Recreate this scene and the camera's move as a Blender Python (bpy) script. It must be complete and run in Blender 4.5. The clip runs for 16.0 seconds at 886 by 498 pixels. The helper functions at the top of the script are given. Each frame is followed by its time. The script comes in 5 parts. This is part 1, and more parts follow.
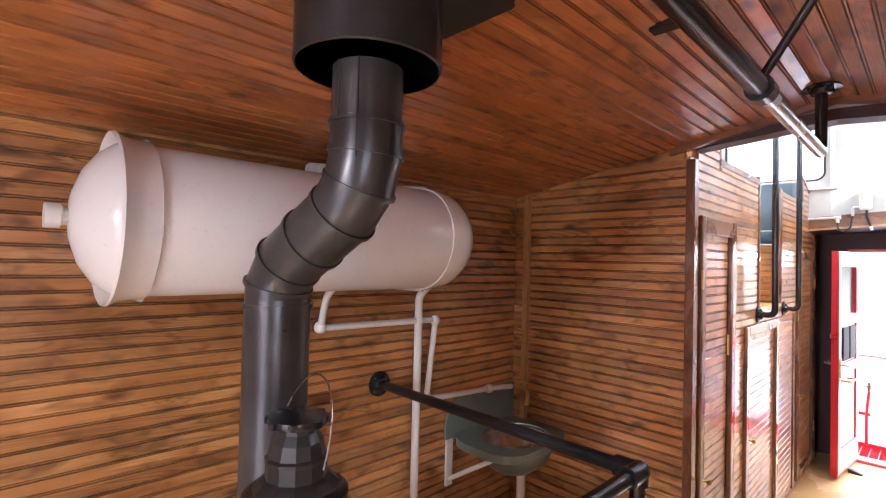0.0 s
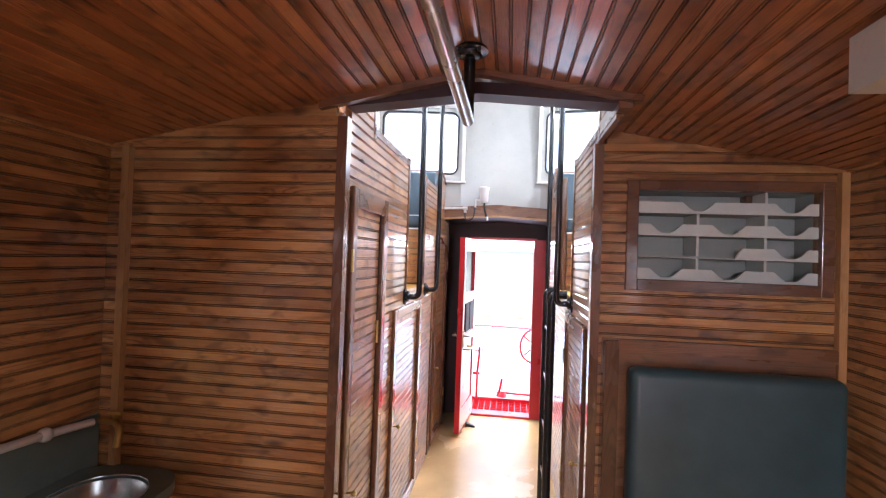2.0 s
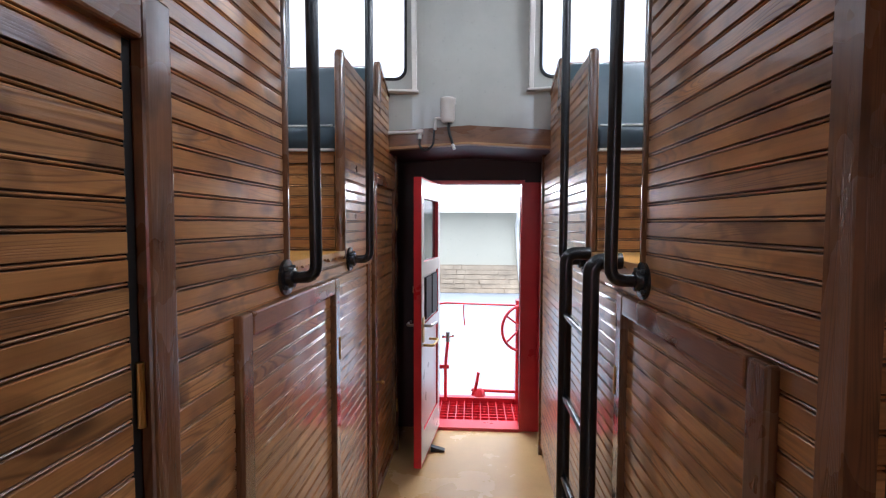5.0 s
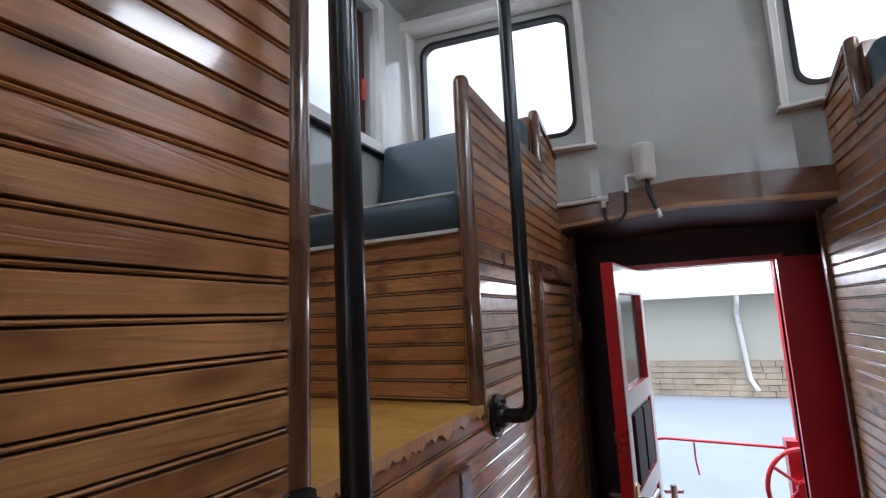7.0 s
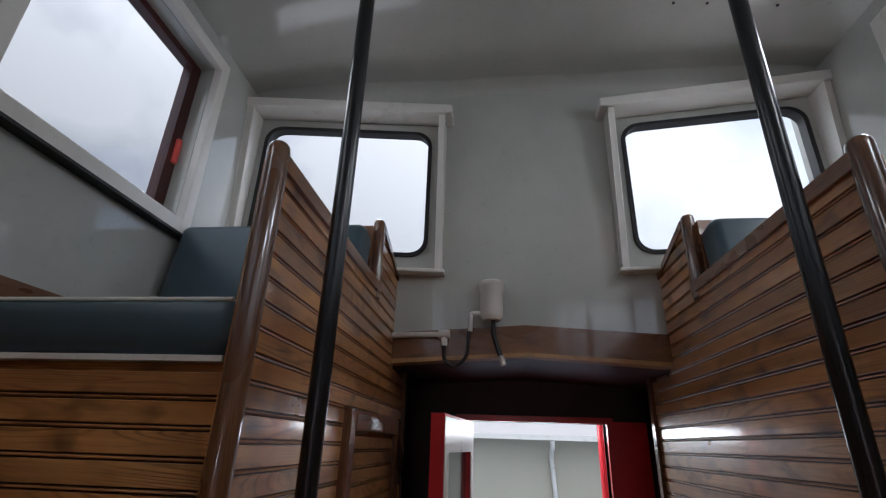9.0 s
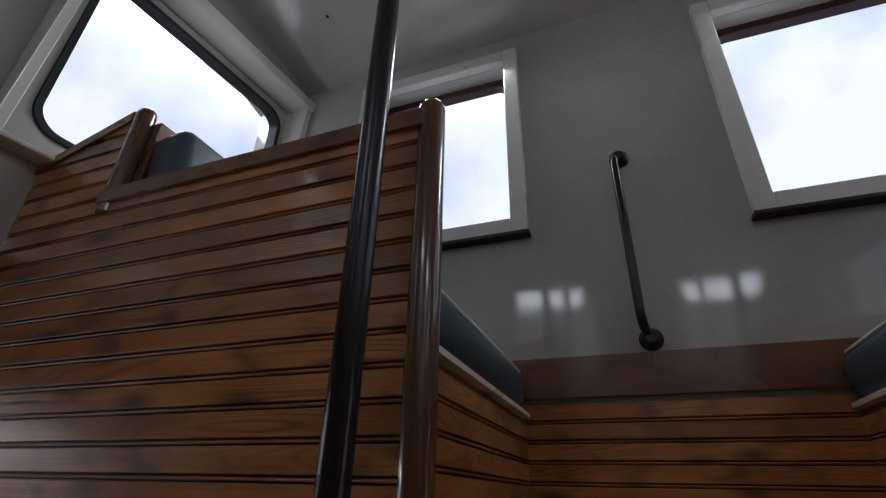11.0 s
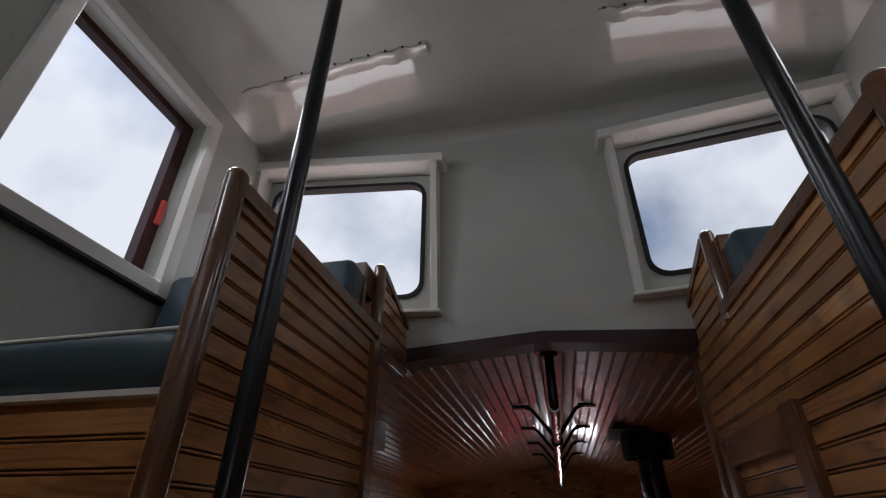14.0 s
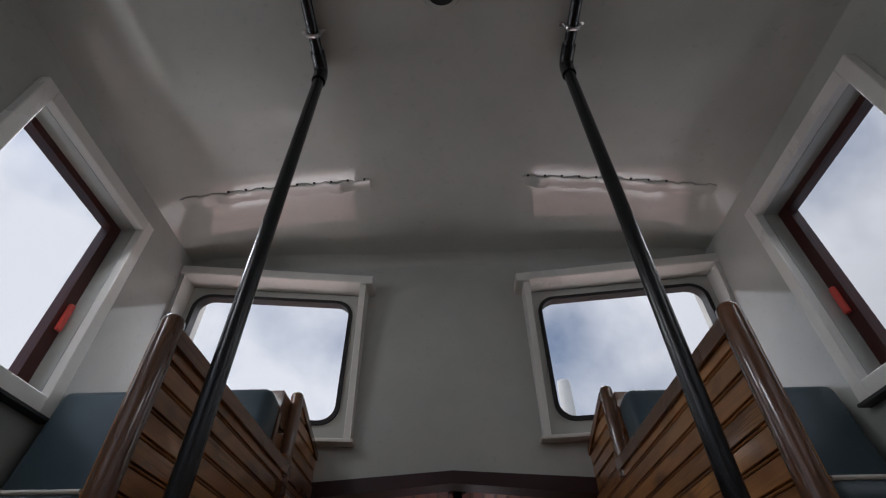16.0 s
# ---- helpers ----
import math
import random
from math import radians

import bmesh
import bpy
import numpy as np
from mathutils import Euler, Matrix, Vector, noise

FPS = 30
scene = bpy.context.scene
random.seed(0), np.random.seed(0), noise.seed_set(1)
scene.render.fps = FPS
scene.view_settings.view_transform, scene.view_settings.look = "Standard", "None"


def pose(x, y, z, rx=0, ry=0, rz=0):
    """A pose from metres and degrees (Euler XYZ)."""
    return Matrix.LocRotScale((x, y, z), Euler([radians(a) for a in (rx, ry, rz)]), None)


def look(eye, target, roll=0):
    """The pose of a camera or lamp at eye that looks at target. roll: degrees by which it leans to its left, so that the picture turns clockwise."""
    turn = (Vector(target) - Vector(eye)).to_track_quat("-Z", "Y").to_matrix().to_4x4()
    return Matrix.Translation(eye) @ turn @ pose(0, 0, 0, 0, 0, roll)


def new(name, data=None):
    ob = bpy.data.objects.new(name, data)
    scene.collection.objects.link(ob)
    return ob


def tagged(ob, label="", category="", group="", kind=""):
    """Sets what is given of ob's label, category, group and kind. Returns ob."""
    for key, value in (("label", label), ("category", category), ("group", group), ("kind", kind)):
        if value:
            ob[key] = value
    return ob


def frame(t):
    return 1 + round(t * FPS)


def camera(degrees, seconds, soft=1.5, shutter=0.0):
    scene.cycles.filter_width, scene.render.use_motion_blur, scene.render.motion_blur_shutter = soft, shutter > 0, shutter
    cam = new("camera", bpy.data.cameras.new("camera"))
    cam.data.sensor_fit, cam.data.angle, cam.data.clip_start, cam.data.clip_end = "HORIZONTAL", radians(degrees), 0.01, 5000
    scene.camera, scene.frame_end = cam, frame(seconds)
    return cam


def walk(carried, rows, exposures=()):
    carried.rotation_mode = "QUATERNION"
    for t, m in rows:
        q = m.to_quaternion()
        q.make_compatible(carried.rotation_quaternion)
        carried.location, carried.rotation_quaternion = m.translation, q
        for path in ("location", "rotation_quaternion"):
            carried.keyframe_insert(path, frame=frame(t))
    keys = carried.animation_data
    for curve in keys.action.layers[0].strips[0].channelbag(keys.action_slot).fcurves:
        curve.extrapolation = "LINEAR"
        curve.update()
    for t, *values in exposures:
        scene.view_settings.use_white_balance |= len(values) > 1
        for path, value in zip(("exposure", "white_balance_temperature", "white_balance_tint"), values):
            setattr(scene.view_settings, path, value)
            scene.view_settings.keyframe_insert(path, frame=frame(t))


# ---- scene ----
cam = camera(85.6, 16.0, soft=1.2)
PATH = [
    (0, (0.25, 0.004, 1.612), (-1.186, 1.396, 1.659), 1.5),
    (0.5, (0.167, 0.089, 1.608), (-1.009, 1.705, 1.686), 1.4),
    (1, (0.068, 0.202, 1.608), (-0.763, 2.019, 1.685), 1.1),
    (1.5, (0.08, 0.342, 1.583), (-0.412, 2.28, 1.646), 1.2),
    (2, (0.125, 0.542, 1.583), (-0.153, 2.522, 1.616), 2.0),
    (2.5, (0.112, 0.763, 1.566), (-0.054, 2.756, 1.561), 2.5),
    (3, (0.075, 1.045, 1.563), (-0.016, 3.042, 1.51), 2.4),
    (5.3, (0.022, 2.136, 1.488), (-0.138, 4.127, 1.384), -0.7),
    (5.5, (0.011, 2.226, 1.513), (-0.21, 4.213, 1.445), -0.6),
    (6, (0.004, 2.422, 1.544), (-0.428, 4.374, 1.592), -1.6),
    (6.5, (-0.055, 2.614, 1.565), (-0.692, 4.501, 1.747), -2.4),
    (7, (-0.072, 2.82, 1.571), (-0.917, 4.609, 1.863), -2.6),
    (7.5, (-0.041, 2.969, 1.588), (-1.038, 4.656, 1.993), -2.0),
    (8, (-0.066, 3.053, 1.618), (-1.02, 4.735, 2.128), -0.6),
    (8.5, (-0.082, 3.097, 1.643), (-0.769, 4.859, 2.295), 1.3),
    (9, (-0.108, 3.153, 1.668), (-0.322, 4.992, 2.426), 1.9),
    (9.5, (-0.143, 3.231, 1.679), (0.191, 5.029, 2.487), 2.2),
    (12, (0.041, 3.848, 1.569), (1.729, 3.247, 2.457), 0.8),
    (12.5, (0.044, 3.862, 1.568), (1.462, 2.74, 2.422), 1.1),
    (13, (0.016, 3.832, 1.585), (1.086, 2.383, 2.455), 0.9),
    (13.5, (-0.008, 3.78, 1.592), (0.674, 2.14, 2.511), 0.0),
    (14, (-0.004, 3.816, 1.615), (0.368, 2.132, 2.629), 0.2),
    (14.5, (0.014, 3.883, 1.644), (0.217, 2.298, 2.846), 0.4),
    (15, (0.005, 3.94, 1.672), (0.116, 2.49, 3.045), 0.6),
    (15.5, (-0.01, 3.975, 1.692), (0.05, 2.618, 3.16), 0.4),
    (16, (-0.002, 3.956, 1.672), (0.02, 2.468, 3.007), -0.8),
]
EXPOSURE = [(0.0, 3.6, 6150, 16), (1.0, 3.3, 5950, 18), (1.5, 3.15, 5900, 17), (2.5, 2.95, 5900, 14), (3.2, 2.65, 5900, 13), (5.3, 1.6, 5950, 12), (6.0, 1.4, 6000, 12), (7.0, 1.15, 5950, 12), (8.0, 0.95, 5950, 12),
            (8.5, 0.7, 6050, 12), (9.0, 0.35, 6200, 12), (9.7, 0.15, 6300, 12), (12.0, 0.05, 6000, 13), (13.0, -0.05, 6150, 13), (14.0, -0.2, 6400, 13), (15.0, -0.3, 6450, 13), (16.0, -0.3, 6400, 13)]
walk(cam, [(t, look(eye, target, roll)) for t, eye, target, roll in PATH], EXPOSURE)

# ---------------------------------------------------------------- light
world = bpy.data.worlds.new("overcast_sky")
scene.world = world
world.use_nodes = True
wn, wl = world.node_tree.nodes, world.node_tree.links
wn.clear()
w_out = wn.new("ShaderNodeOutputWorld")
w_bg = wn.new("ShaderNodeBackground")
w_sky = wn.new("ShaderNodeTexSky")
w_sky.sky_type, w_sky.sun_disc = "NISHITA", False
w_sky.sun_elevation, w_sky.sun_rotation = radians(60), radians(66)
w_tc = wn.new("ShaderNodeTexCoord")
w_noise = wn.new("ShaderNodeTexNoise")
w_noise.inputs["Scale"].default_value, w_noise.inputs["Detail"].default_value = 2.2, 7.0
w_ramp = wn.new("ShaderNodeValToRGB")
w_ramp.color_ramp.elements[0].position, w_ramp.color_ramp.elements[1].position = 0.33, 0.57
w_mix = wn.new("ShaderNodeMix")
w_mix.data_type = "RGBA"
w_mix.inputs["B"].default_value = (7.6, 8.0, 8.6, 1)
w_bg.inputs["Strength"].default_value = 0.11
wl.new(w_tc.outputs["Generated"], w_noise.inputs["Vector"])
wl.new(w_noise.outputs["Fac"], w_ramp.inputs["Fac"])
wl.new(w_ramp.outputs["Color"], w_mix.inputs["Factor"])
wl.new(w_sky.outputs["Color"], w_mix.inputs["A"])
# an overcast sky is brighter overhead than near the horizon
w_sep = wn.new("ShaderNodeSeparateXYZ")
w_rise = wn.new("ShaderNodeMapRange")
w_rise.interpolation_type = "SMOOTHSTEP"
for key, value in (("From Min", 0.55), ("From Max", 1.0), ("To Min", 1.0), ("To Max", 2.6)):
    w_rise.inputs[key].default_value = value
w_mul = wn.new("ShaderNodeVectorMath")
w_mul.operation = "SCALE"
wl.new(w_tc.outputs["Generated"], w_sep.inputs[0])
wl.new(w_sep.outputs["Z"], w_rise.inputs["Value"])
wl.new(w_mix.outputs["Result"], w_mul.inputs[0])
# and brighter towards the veiled sun than away from it
w_dot = wn.new("ShaderNodeVectorMath")
w_dot.operation = "DOT_PRODUCT"
w_dot.inputs[1].default_value = (0.457, -0.203, 0.866)
w_glow = wn.new("ShaderNodeMapRange")
w_glow.interpolation_type = "SMOOTHSTEP"
for key, value in (("From Min", -0.2), ("From Max", 0.55), ("To Min", 0.48), ("To Max", 1.08)):
    w_glow.inputs[key].default_value = value
w_both = wn.new("ShaderNodeMath")
w_both.operation = "MULTIPLY"
wl.new(w_tc.outputs["Generated"], w_dot.inputs[0])
wl.new(w_dot.outputs["Value"], w_glow.inputs["Value"])
wl.new(w_rise.outputs["Result"], w_both.inputs[0])
wl.new(w_glow.outputs["Result"], w_both.inputs[1])
wl.new(w_both.outputs[0], w_mul.inputs["Scale"])
wl.new(w_mul.outputs[0], w_bg.inputs["Color"])
wl.new(w_bg.outputs["Background"], w_out.inputs["Surface"])

sun = new("sun", bpy.data.lights.new("sun", "SUN"))
sun.data.energy, sun.data.angle, sun.data.color = 2.4, radians(12), (1.0, 0.96, 0.9)
sun.matrix_world = look((0, 0, 0), (-0.457, 0.203, -0.866))


def window_light(name, eye, target, width, height, watts):
    """An added lamp that stands in for sky light at an opening of the car."""
    lamp = new(name, bpy.data.lights.new(name, "AREA"))
    lamp.data.shape, lamp.data.size, lamp.data.size_y, lamp.data.energy = "RECTANGLE", width, height, watts
    lamp.data.color = (0.93, 0.97, 1.0)
    lamp.matrix_world = look(eye, target)
    return lamp


# lamps added for sky light at the openings: the end doors, the low room's window, and up and down through the cupola's
# windows
window_light("light_front_door", (0.05, 5.95, 1.93), (0.05, 4.0, 0.4), 0.62, 0.5, 8.0)
window_light("light_rear_door", (-0.1, -2.2, 1.93), (3.0, 0.0, 1.2), 0.62, 0.5, 17.0)
# lamp in an assumed window that is out of view
window_light("light_side_window", (1.50, -0.6, 1.4), (-1.0, 0.3, 1.2), 0.68, 0.68, 0.4)
for side in (-1, 1):
    for end in (-1, 1):
        # the sun stands to the right and behind: more light comes in from there
        warm = 1.15 if side > 0 else 0.85
        # added uplights outside the end sills, standing for light off the roof
        window_light("light_end_window", (side * 0.72, 3.544 + end * 1.46, 2.30), (side * 0.5, 3.544 - end * 0.9, 3.0), 0.62, 0.14, (0.9 if end < 0 else 0.33) * warm)
        window_light("light_end_sky", (side * 0.72, 3.544 + end * 1.75, 3.50), (side * 0.55, 3.544 - end * 0.6, 1.5), 0.70, 0.3, (10.0 if end < 0 else 6.6) * warm)
        # added across the head of each side window, just inside the casing
        window_light("light_side_sky", (side * 1.045, 3.544 + end * 0.55, 2.86), (side * -0.35, 3.544 + end * 0.35, 1.7), 0.44, 0.13, 2.6 if side > 0 else 0.9)

# ---------------------------------------------------------------- measures of the car
HALF = 1.40         # inner half width of the car
AISLE = 0.47         # half width of the aisle
MID = 3.544          # middle of the cupola
CUP_F, CUP_B = 4.85, 2 * 3.544 - 4.85
CUP_X = 1.11
BULK_L, BULK_R = 2.171, 2.576
REAR, FRONT = -1.7, 5.425
PITCH = 0.041

# ---------------------------------------------------------------- materials


class Nodes:
    """A node material with a Principled surface."""

    def __init__(self, name, colour=(0.5, 0.5, 0.5), rough=0.5, metal=0.0, coat=0.0):
        self.m = bpy.data.materials.new(name)
        self.m.use_nodes = True
        self.t = self.m.node_tree
        self.p = self.t.nodes["Principled BSDF"]
        self.p.inputs["Base Color"].default_value = (*colour, 1)
        self.p.inputs["Roughness"].default_value = rough
        self.p.inputs["Metallic"].default_value = metal
        self.p.inputs["Coat Weight"].default_value = coat
        self.p.inputs["Coat Roughness"].default_value = 0.08

    def add(self, kind, **values):
        n = self.t.nodes.new(kind)
        for k, v in values.items():
            n.inputs[k.replace("_", " ")].default_value = v
        return n

    def link(self, a, b):
        self.t.links.new(a, b)

    def coords(self, scale=(1, 1, 1), shift=True):
        tc = self.add("ShaderNodeTexCoord")
        mp = self.add("ShaderNodeMapping", Scale=scale)
        if shift:
            info = self.add("ShaderNodeObjectInfo")
            geo = self.add("ShaderNodeNewGeometry")
            both = self.math("ADD", info.outputs["Random"], geo.outputs["Random Per Island"])
            mul = self.math("MULTIPLY", both, 37.0)
            comb = self.add("ShaderNodeCombineXYZ")
            for axis in "XYZ":
                self.link(mul, comb.inputs[axis])
            self.link(comb.outputs[0], mp.inputs["Location"])
        self.link(tc.outputs["Object"], mp.inputs["Vector"])
        return mp.outputs["Vector"]

    def math(self, op, a, b):
        n = self.t.nodes.new("ShaderNodeMath")
        n.operation = op
        for socket, v in zip(n.inputs, (a, b)):
            if hasattr(v, "is_output"):
                self.link(v, socket)
            else:
                socket.default_value = v
        return n.outputs[0]

    def noise(self, vector, scale, detail=4.0, rough=0.55, distort=0.0):
        n = self.add("ShaderNodeTexNoise", Scale=scale, Detail=detail, Roughness=rough, Distortion=distort)
        self.link(vector, n.inputs["Vector"])
        return n.outputs["Fac"]

    def ramp(self, fac, *stops):
        n = self.t.nodes.new("ShaderNodeValToRGB")
        e = n.color_ramp.elements
        while len(e) < len(stops):
            e.new(0.5)
        for el, (pos, col) in zip(e, stops):
            el.position = pos
            el.color = (*col, 1) if len(col) == 3 else col
        self.link(fac, n.inputs["Fac"])
        return n.outputs["Color"]

    def mix(self, fac, a, b, blend="MIX"):
        n = self.t.nodes.new("ShaderNodeMix")
        n.data_type, n.blend_type = "RGBA", blend
        for socket, v in ((n.inputs["Factor"], fac), (n.inputs["A"], a), (n.inputs["B"], b)):
            if hasattr(v, "is_output"):
                self.link(v, socket)
            elif isinstance(v, tuple):
                socket.default_value = (*v, 1)
            else:
                socket.default_value = v
        return n.outputs["Result"]

    def colour(self, socket):
        self.link(socket, self.p.inputs["Base Color"])

    def rough(self, fac, low, high):
        n = self.add("ShaderNodeMapRange", To_Min=low, To_Max=high)
        self.link(fac, n.inputs["Value"])
        self.link(n.outputs["Result"], self.p.inputs["Roughness"])

    def bump(self, fac, strength, distance=0.002):
        n = self.add("ShaderNodeBump", Strength=strength, Distance=distance)
        self.link(fac, n.inputs["Height"])
        self.link(n.outputs["Normal"], self.p.inputs["Normal"])


def wood(name, light, mid, dark, along="X", rough=(0.22, 0.42), coat=0.35, knots=True, relief=0.35):
    """Varnished softwood: even boards, clouded in places, with faint growth lines and some smudged knots."""
    n = Nodes(name, coat=coat)

    def stretched(a, b):
        return n.coords({"X": (a, b, b), "Y": (b, a, b), "Z": (b, b, a)}[along])

    cloud = n.noise(stretched(2.2, 5), 1.5, 3.0, 0.5, 0.4)
    grain = n.noise(stretched(3.0, 120), 1.6, 3.0, 0.6, 0.3)
    col = n.ramp(cloud, (0.26, tuple((d + m) / 2 for d, m in zip(dark, mid))), (0.45, mid), (0.70, light))
    # growth lines, drawn out along the board, in some stretches only
    figure = n.noise(stretched(0.8, 10), 1.3, 1.5, 0.4, 0.8)
    lines = n.ramp(n.math("PINGPONG", n.math("MULTIPLY", figure, 24.0), 0.5), (0.03, (1, 1, 1)), (0.24, (0, 0, 0)))
    where = n.ramp(n.noise(stretched(1.2, 5), 1.7, 2.0), (0.45, (0.04, 0.04, 0.04)), (0.62, (0.72, 0.72, 0.72)))
    col = n.mix(n.math("MULTIPLY", lines, where), col, dark)
    col = n.mix(n.ramp(grain, (0.42, (0, 0, 0)), (0.78, (0.40, 0.40, 0.40))), col, dark)
    # blotches where the stain has soaked in
    stain = n.ramp(n.noise(stretched(5.0, 9), 1.6, 2.0, 0.5, 0.6), (0.55, (0, 0, 0)), (0.70, (0.68, 0.68, 0.68)))
    col = n.mix(stain, col, (dark[0] * 0.8, dark[1] * 0.9, dark[2] * 0.9))
    info = n.add("ShaderNodeObjectInfo")
    geo = n.add("ShaderNodeNewGeometry")
    rnd = n.math("FRACT", n.math("ADD", info.outputs["Random"], geo.outputs["Random Per Island"]), 0.0)
    col = n.mix(1.0, col, n.ramp(rnd, (0.0, (0.74, 0.70, 0.64)), (0.3, (0.94, 0.97, 1.0)), (0.65, (1.02, 0.98, 0.92)), (1.0, (1.16, 1.16, 1.12))), "MULTIPLY")
    if knots:
        kn = n.add("ShaderNodeTexVoronoi", Scale=1.0)
        n.link(stretched(6.0, 16), kn.inputs["Vector"])
        spot = n.ramp(kn.outputs["Distance"], (0.06, (1, 1, 1)), (0.14, (0.75, 0.75, 0.75)), (0.34, (0, 0, 0)))
        some = n.ramp(n.noise(stretched(2.0, 3), 1.4, 1.0), (0.46, (0, 0, 0)), (0.51, (0.85, 0.85, 0.85)))
        col = n.mix(n.math("MULTIPLY", spot, some), col, (dark[0] * 0.30, dark[1] * 0.26, dark[2] * 0.26))
    n.colour(col)
    n.rough(cloud, *rough)
    streaks = n.math("MULTIPLY", lines, where)
    n.bump(n.math("SUBTRACT", grain, n.math("MULTIPLY", streaks, 0.7)), relief, 0.0010)
    return n.m


def paint(name, colour, rough=(0.25, 0.5), vary=0.12, metal=0.0, scale=3.0, bump=0.15, coat=0.0, wave=0.0):
    n = Nodes(name, colour, metal=metal, coat=coat)
    v = n.coords((1, 1, 1), False)
    big, small = n.noise(v, scale, 5.0, 0.6), n.noise(v, scale * 22, 3.0)
    lo, hi = tuple(c * (1 - vary) for c in colour), tuple(min(c * (1 + vary), 1) for c in colour)
    col = n.ramp(big, (0.3, lo), (0.7, hi))
    n.colour(n.mix(n.ramp(small, (0.62, (0, 0, 0)), (0.8, (0.35, 0.35, 0.35))), col, tuple(c * 0.6 for c in colour)))
    n.rough(big, *rough)
    if wave:
        n.bump(n.noise(v, wave, 1.0), 0.5, 0.012)
    else:
        n.bump(small, bump, 0.001)
    return n.m


PINE = wood("varnished_pine", (0.60, 0.300, 0.108), (0.42, 0.184, 0.062), (0.145, 0.053, 0.020), coat=0.55, relief=0.5)
PINE_Y = wood("varnished_pine_ceiling", (0.56, 0.215, 0.066), (0.42, 0.140, 0.042), (0.18, 0.055, 0.018), "Y", (0.28, 0.42), 0.5, relief=0.12)
TRIM = wood("dark_trim_wood", (0.225, 0.098, 0.042), (0.155, 0.064, 0.029), (0.08, 0.031, 0.015), "Z", (0.2, 0.34), 0.8, knots=False)
TRIM_X = wood("dark_trim_wood_across", (0.27, 0.115, 0.047), (0.185, 0.075, 0.032), (0.095, 0.036, 0.016), "X", (0.2, 0.36), 0.6, knots=False)
TRIM_Y = wood("dark_trim_wood_along", (0.27, 0.115, 0.047), (0.185, 0.075, 0.032), (0.095, 0.036, 0.016), "Y", (0.2, 0.36), 0.6, knots=False)
GROOVE = paint("dark_groove_floor", (0.034, 0.012, 0.007), (0.3, 0.5), 0.3, scale=9.0)
LATH = wood("pale_corner_lath", (0.62, 0.36, 0.16), (0.52, 0.28, 0.11), (0.38, 0.18, 0.07), "Z", knots=False)
PLY = wood("raw_plywood", (0.64, 0.36, 0.085), (0.57, 0.29, 0.062), (0.44, 0.20, 0.042), "X", (0.35, 0.55), 0.1, False)
LINO = paint("tan_floor", (0.56, 0.36, 0.16), (0.16, 0.36), 0.15, scale=2.0)
GREY = paint("grey_gloss_paint", (0.47, 0.475, 0.445), (0.04, 0.11), 0.12, scale=1.7, bump=0.08, coat=0.5, wave=2.2)
WHITE = paint("white_gloss_paint", (0.72, 0.70, 0.66), (0.2, 0.4), 0.06)
MAROON = paint("dark_maroon_paint", (0.036, 0.010, 0.012), (0.38, 0.58), 0.2)
RED = paint("red_gloss_paint", (0.62, 0.025, 0.035), (0.2, 0.4), 0.12, coat=0.2)
SASH = paint("dark_red_sash_paint", (0.055, 0.009, 0.008), (0.3, 0.5), 0.15)
BLACK = paint("black_gloss_pipe_paint", (0.010, 0.011, 0.013), (0.14, 0.3), 0.25, scale=14.0, bump=0.35)
STOVE = paint("stove_black_steel", (0.035, 0.034, 0.034), (0.3, 0.48), 0.3, metal=0.5, scale=6.0)
PIPESTEEL = paint("blued_pipe_steel", (0.075, 0.075, 0.076), (0.22, 0.42), 0.4, metal=0.55, scale=5.0)
RUBBER = paint("black_rubber", (0.012, 0.012, 0.013), (0.5, 0.7), 0.1)
TANK = paint("white_enamel", (0.74, 0.70, 0.67), (0.16, 0.3), 0.04, bump=0.05)
PIPEW = paint("white_painted_pipe", (0.68, 0.66, 0.63), (0.3, 0.5), 0.08)
VINYL = paint("blue_grey_vinyl", (0.045, 0.075, 0.095), (0.32, 0.45), 0.15, scale=5.0, bump=0.2)
LEATHER = paint("black_green_leather", (0.045, 0.080, 0.086), (0.26, 0.38), 0.2, scale=5.0, bump=0.2)
GALV = paint("grey_green_basin_enamel", (0.16, 0.20, 0.175), (0.2, 0.4), 0.2, metal=0.2)
STEEL = paint("worn_steel", (0.5, 0.49, 0.47), (0.18, 0.35), 0.15, metal=1.0)
BRASS = paint("brass", (0.60, 0.40, 0.14), (0.25, 0.4), 0.2, metal=1.0)
CREAM = paint("cream_wall_panel", (0.50, 0.47, 0.375), (0.5, 0.7), 0.05, scale=0.4)
STONE = paint("pale_stone_facing", (0.40, 0.315, 0.225), (0.6, 0.9), 0.3, scale=1.0, bump=0.6)
ASPHALT = paint("pale_concrete_yard", (0.17, 0.195, 0.225), (0.7, 0.9), 0.12, scale=0.25, bump=0.3)
BLUELENS = paint("blue_lens_glass", (0.05, 0.20, 0.42), (0.05, 0.1), 0.05, coat=0.8)
ROOFRED = paint("weathered_pale_red_roof_paint", (0.62, 0.40, 0.36), (0.5, 0.7), 0.12, scale=1.5)
ROOFGREY = paint("pale_grey_roof_metal", (0.30, 0.29, 0.285), (0.45, 0.6), 0.08, scale=0.6)
REDSHINE = paint("red_reflector", (0.75, 0.10, 0.08), (0.3, 0.4), 0.05)
SCREENM = paint("dark_mesh_screen", (0.055, 0.055, 0.035), (0.6, 0.8), 0.2, scale=30.0)
SCREWM = paint("dark_screw", (0.05, 0.05, 0.05), (0.4, 0.5), 0.1, metal=0.6)
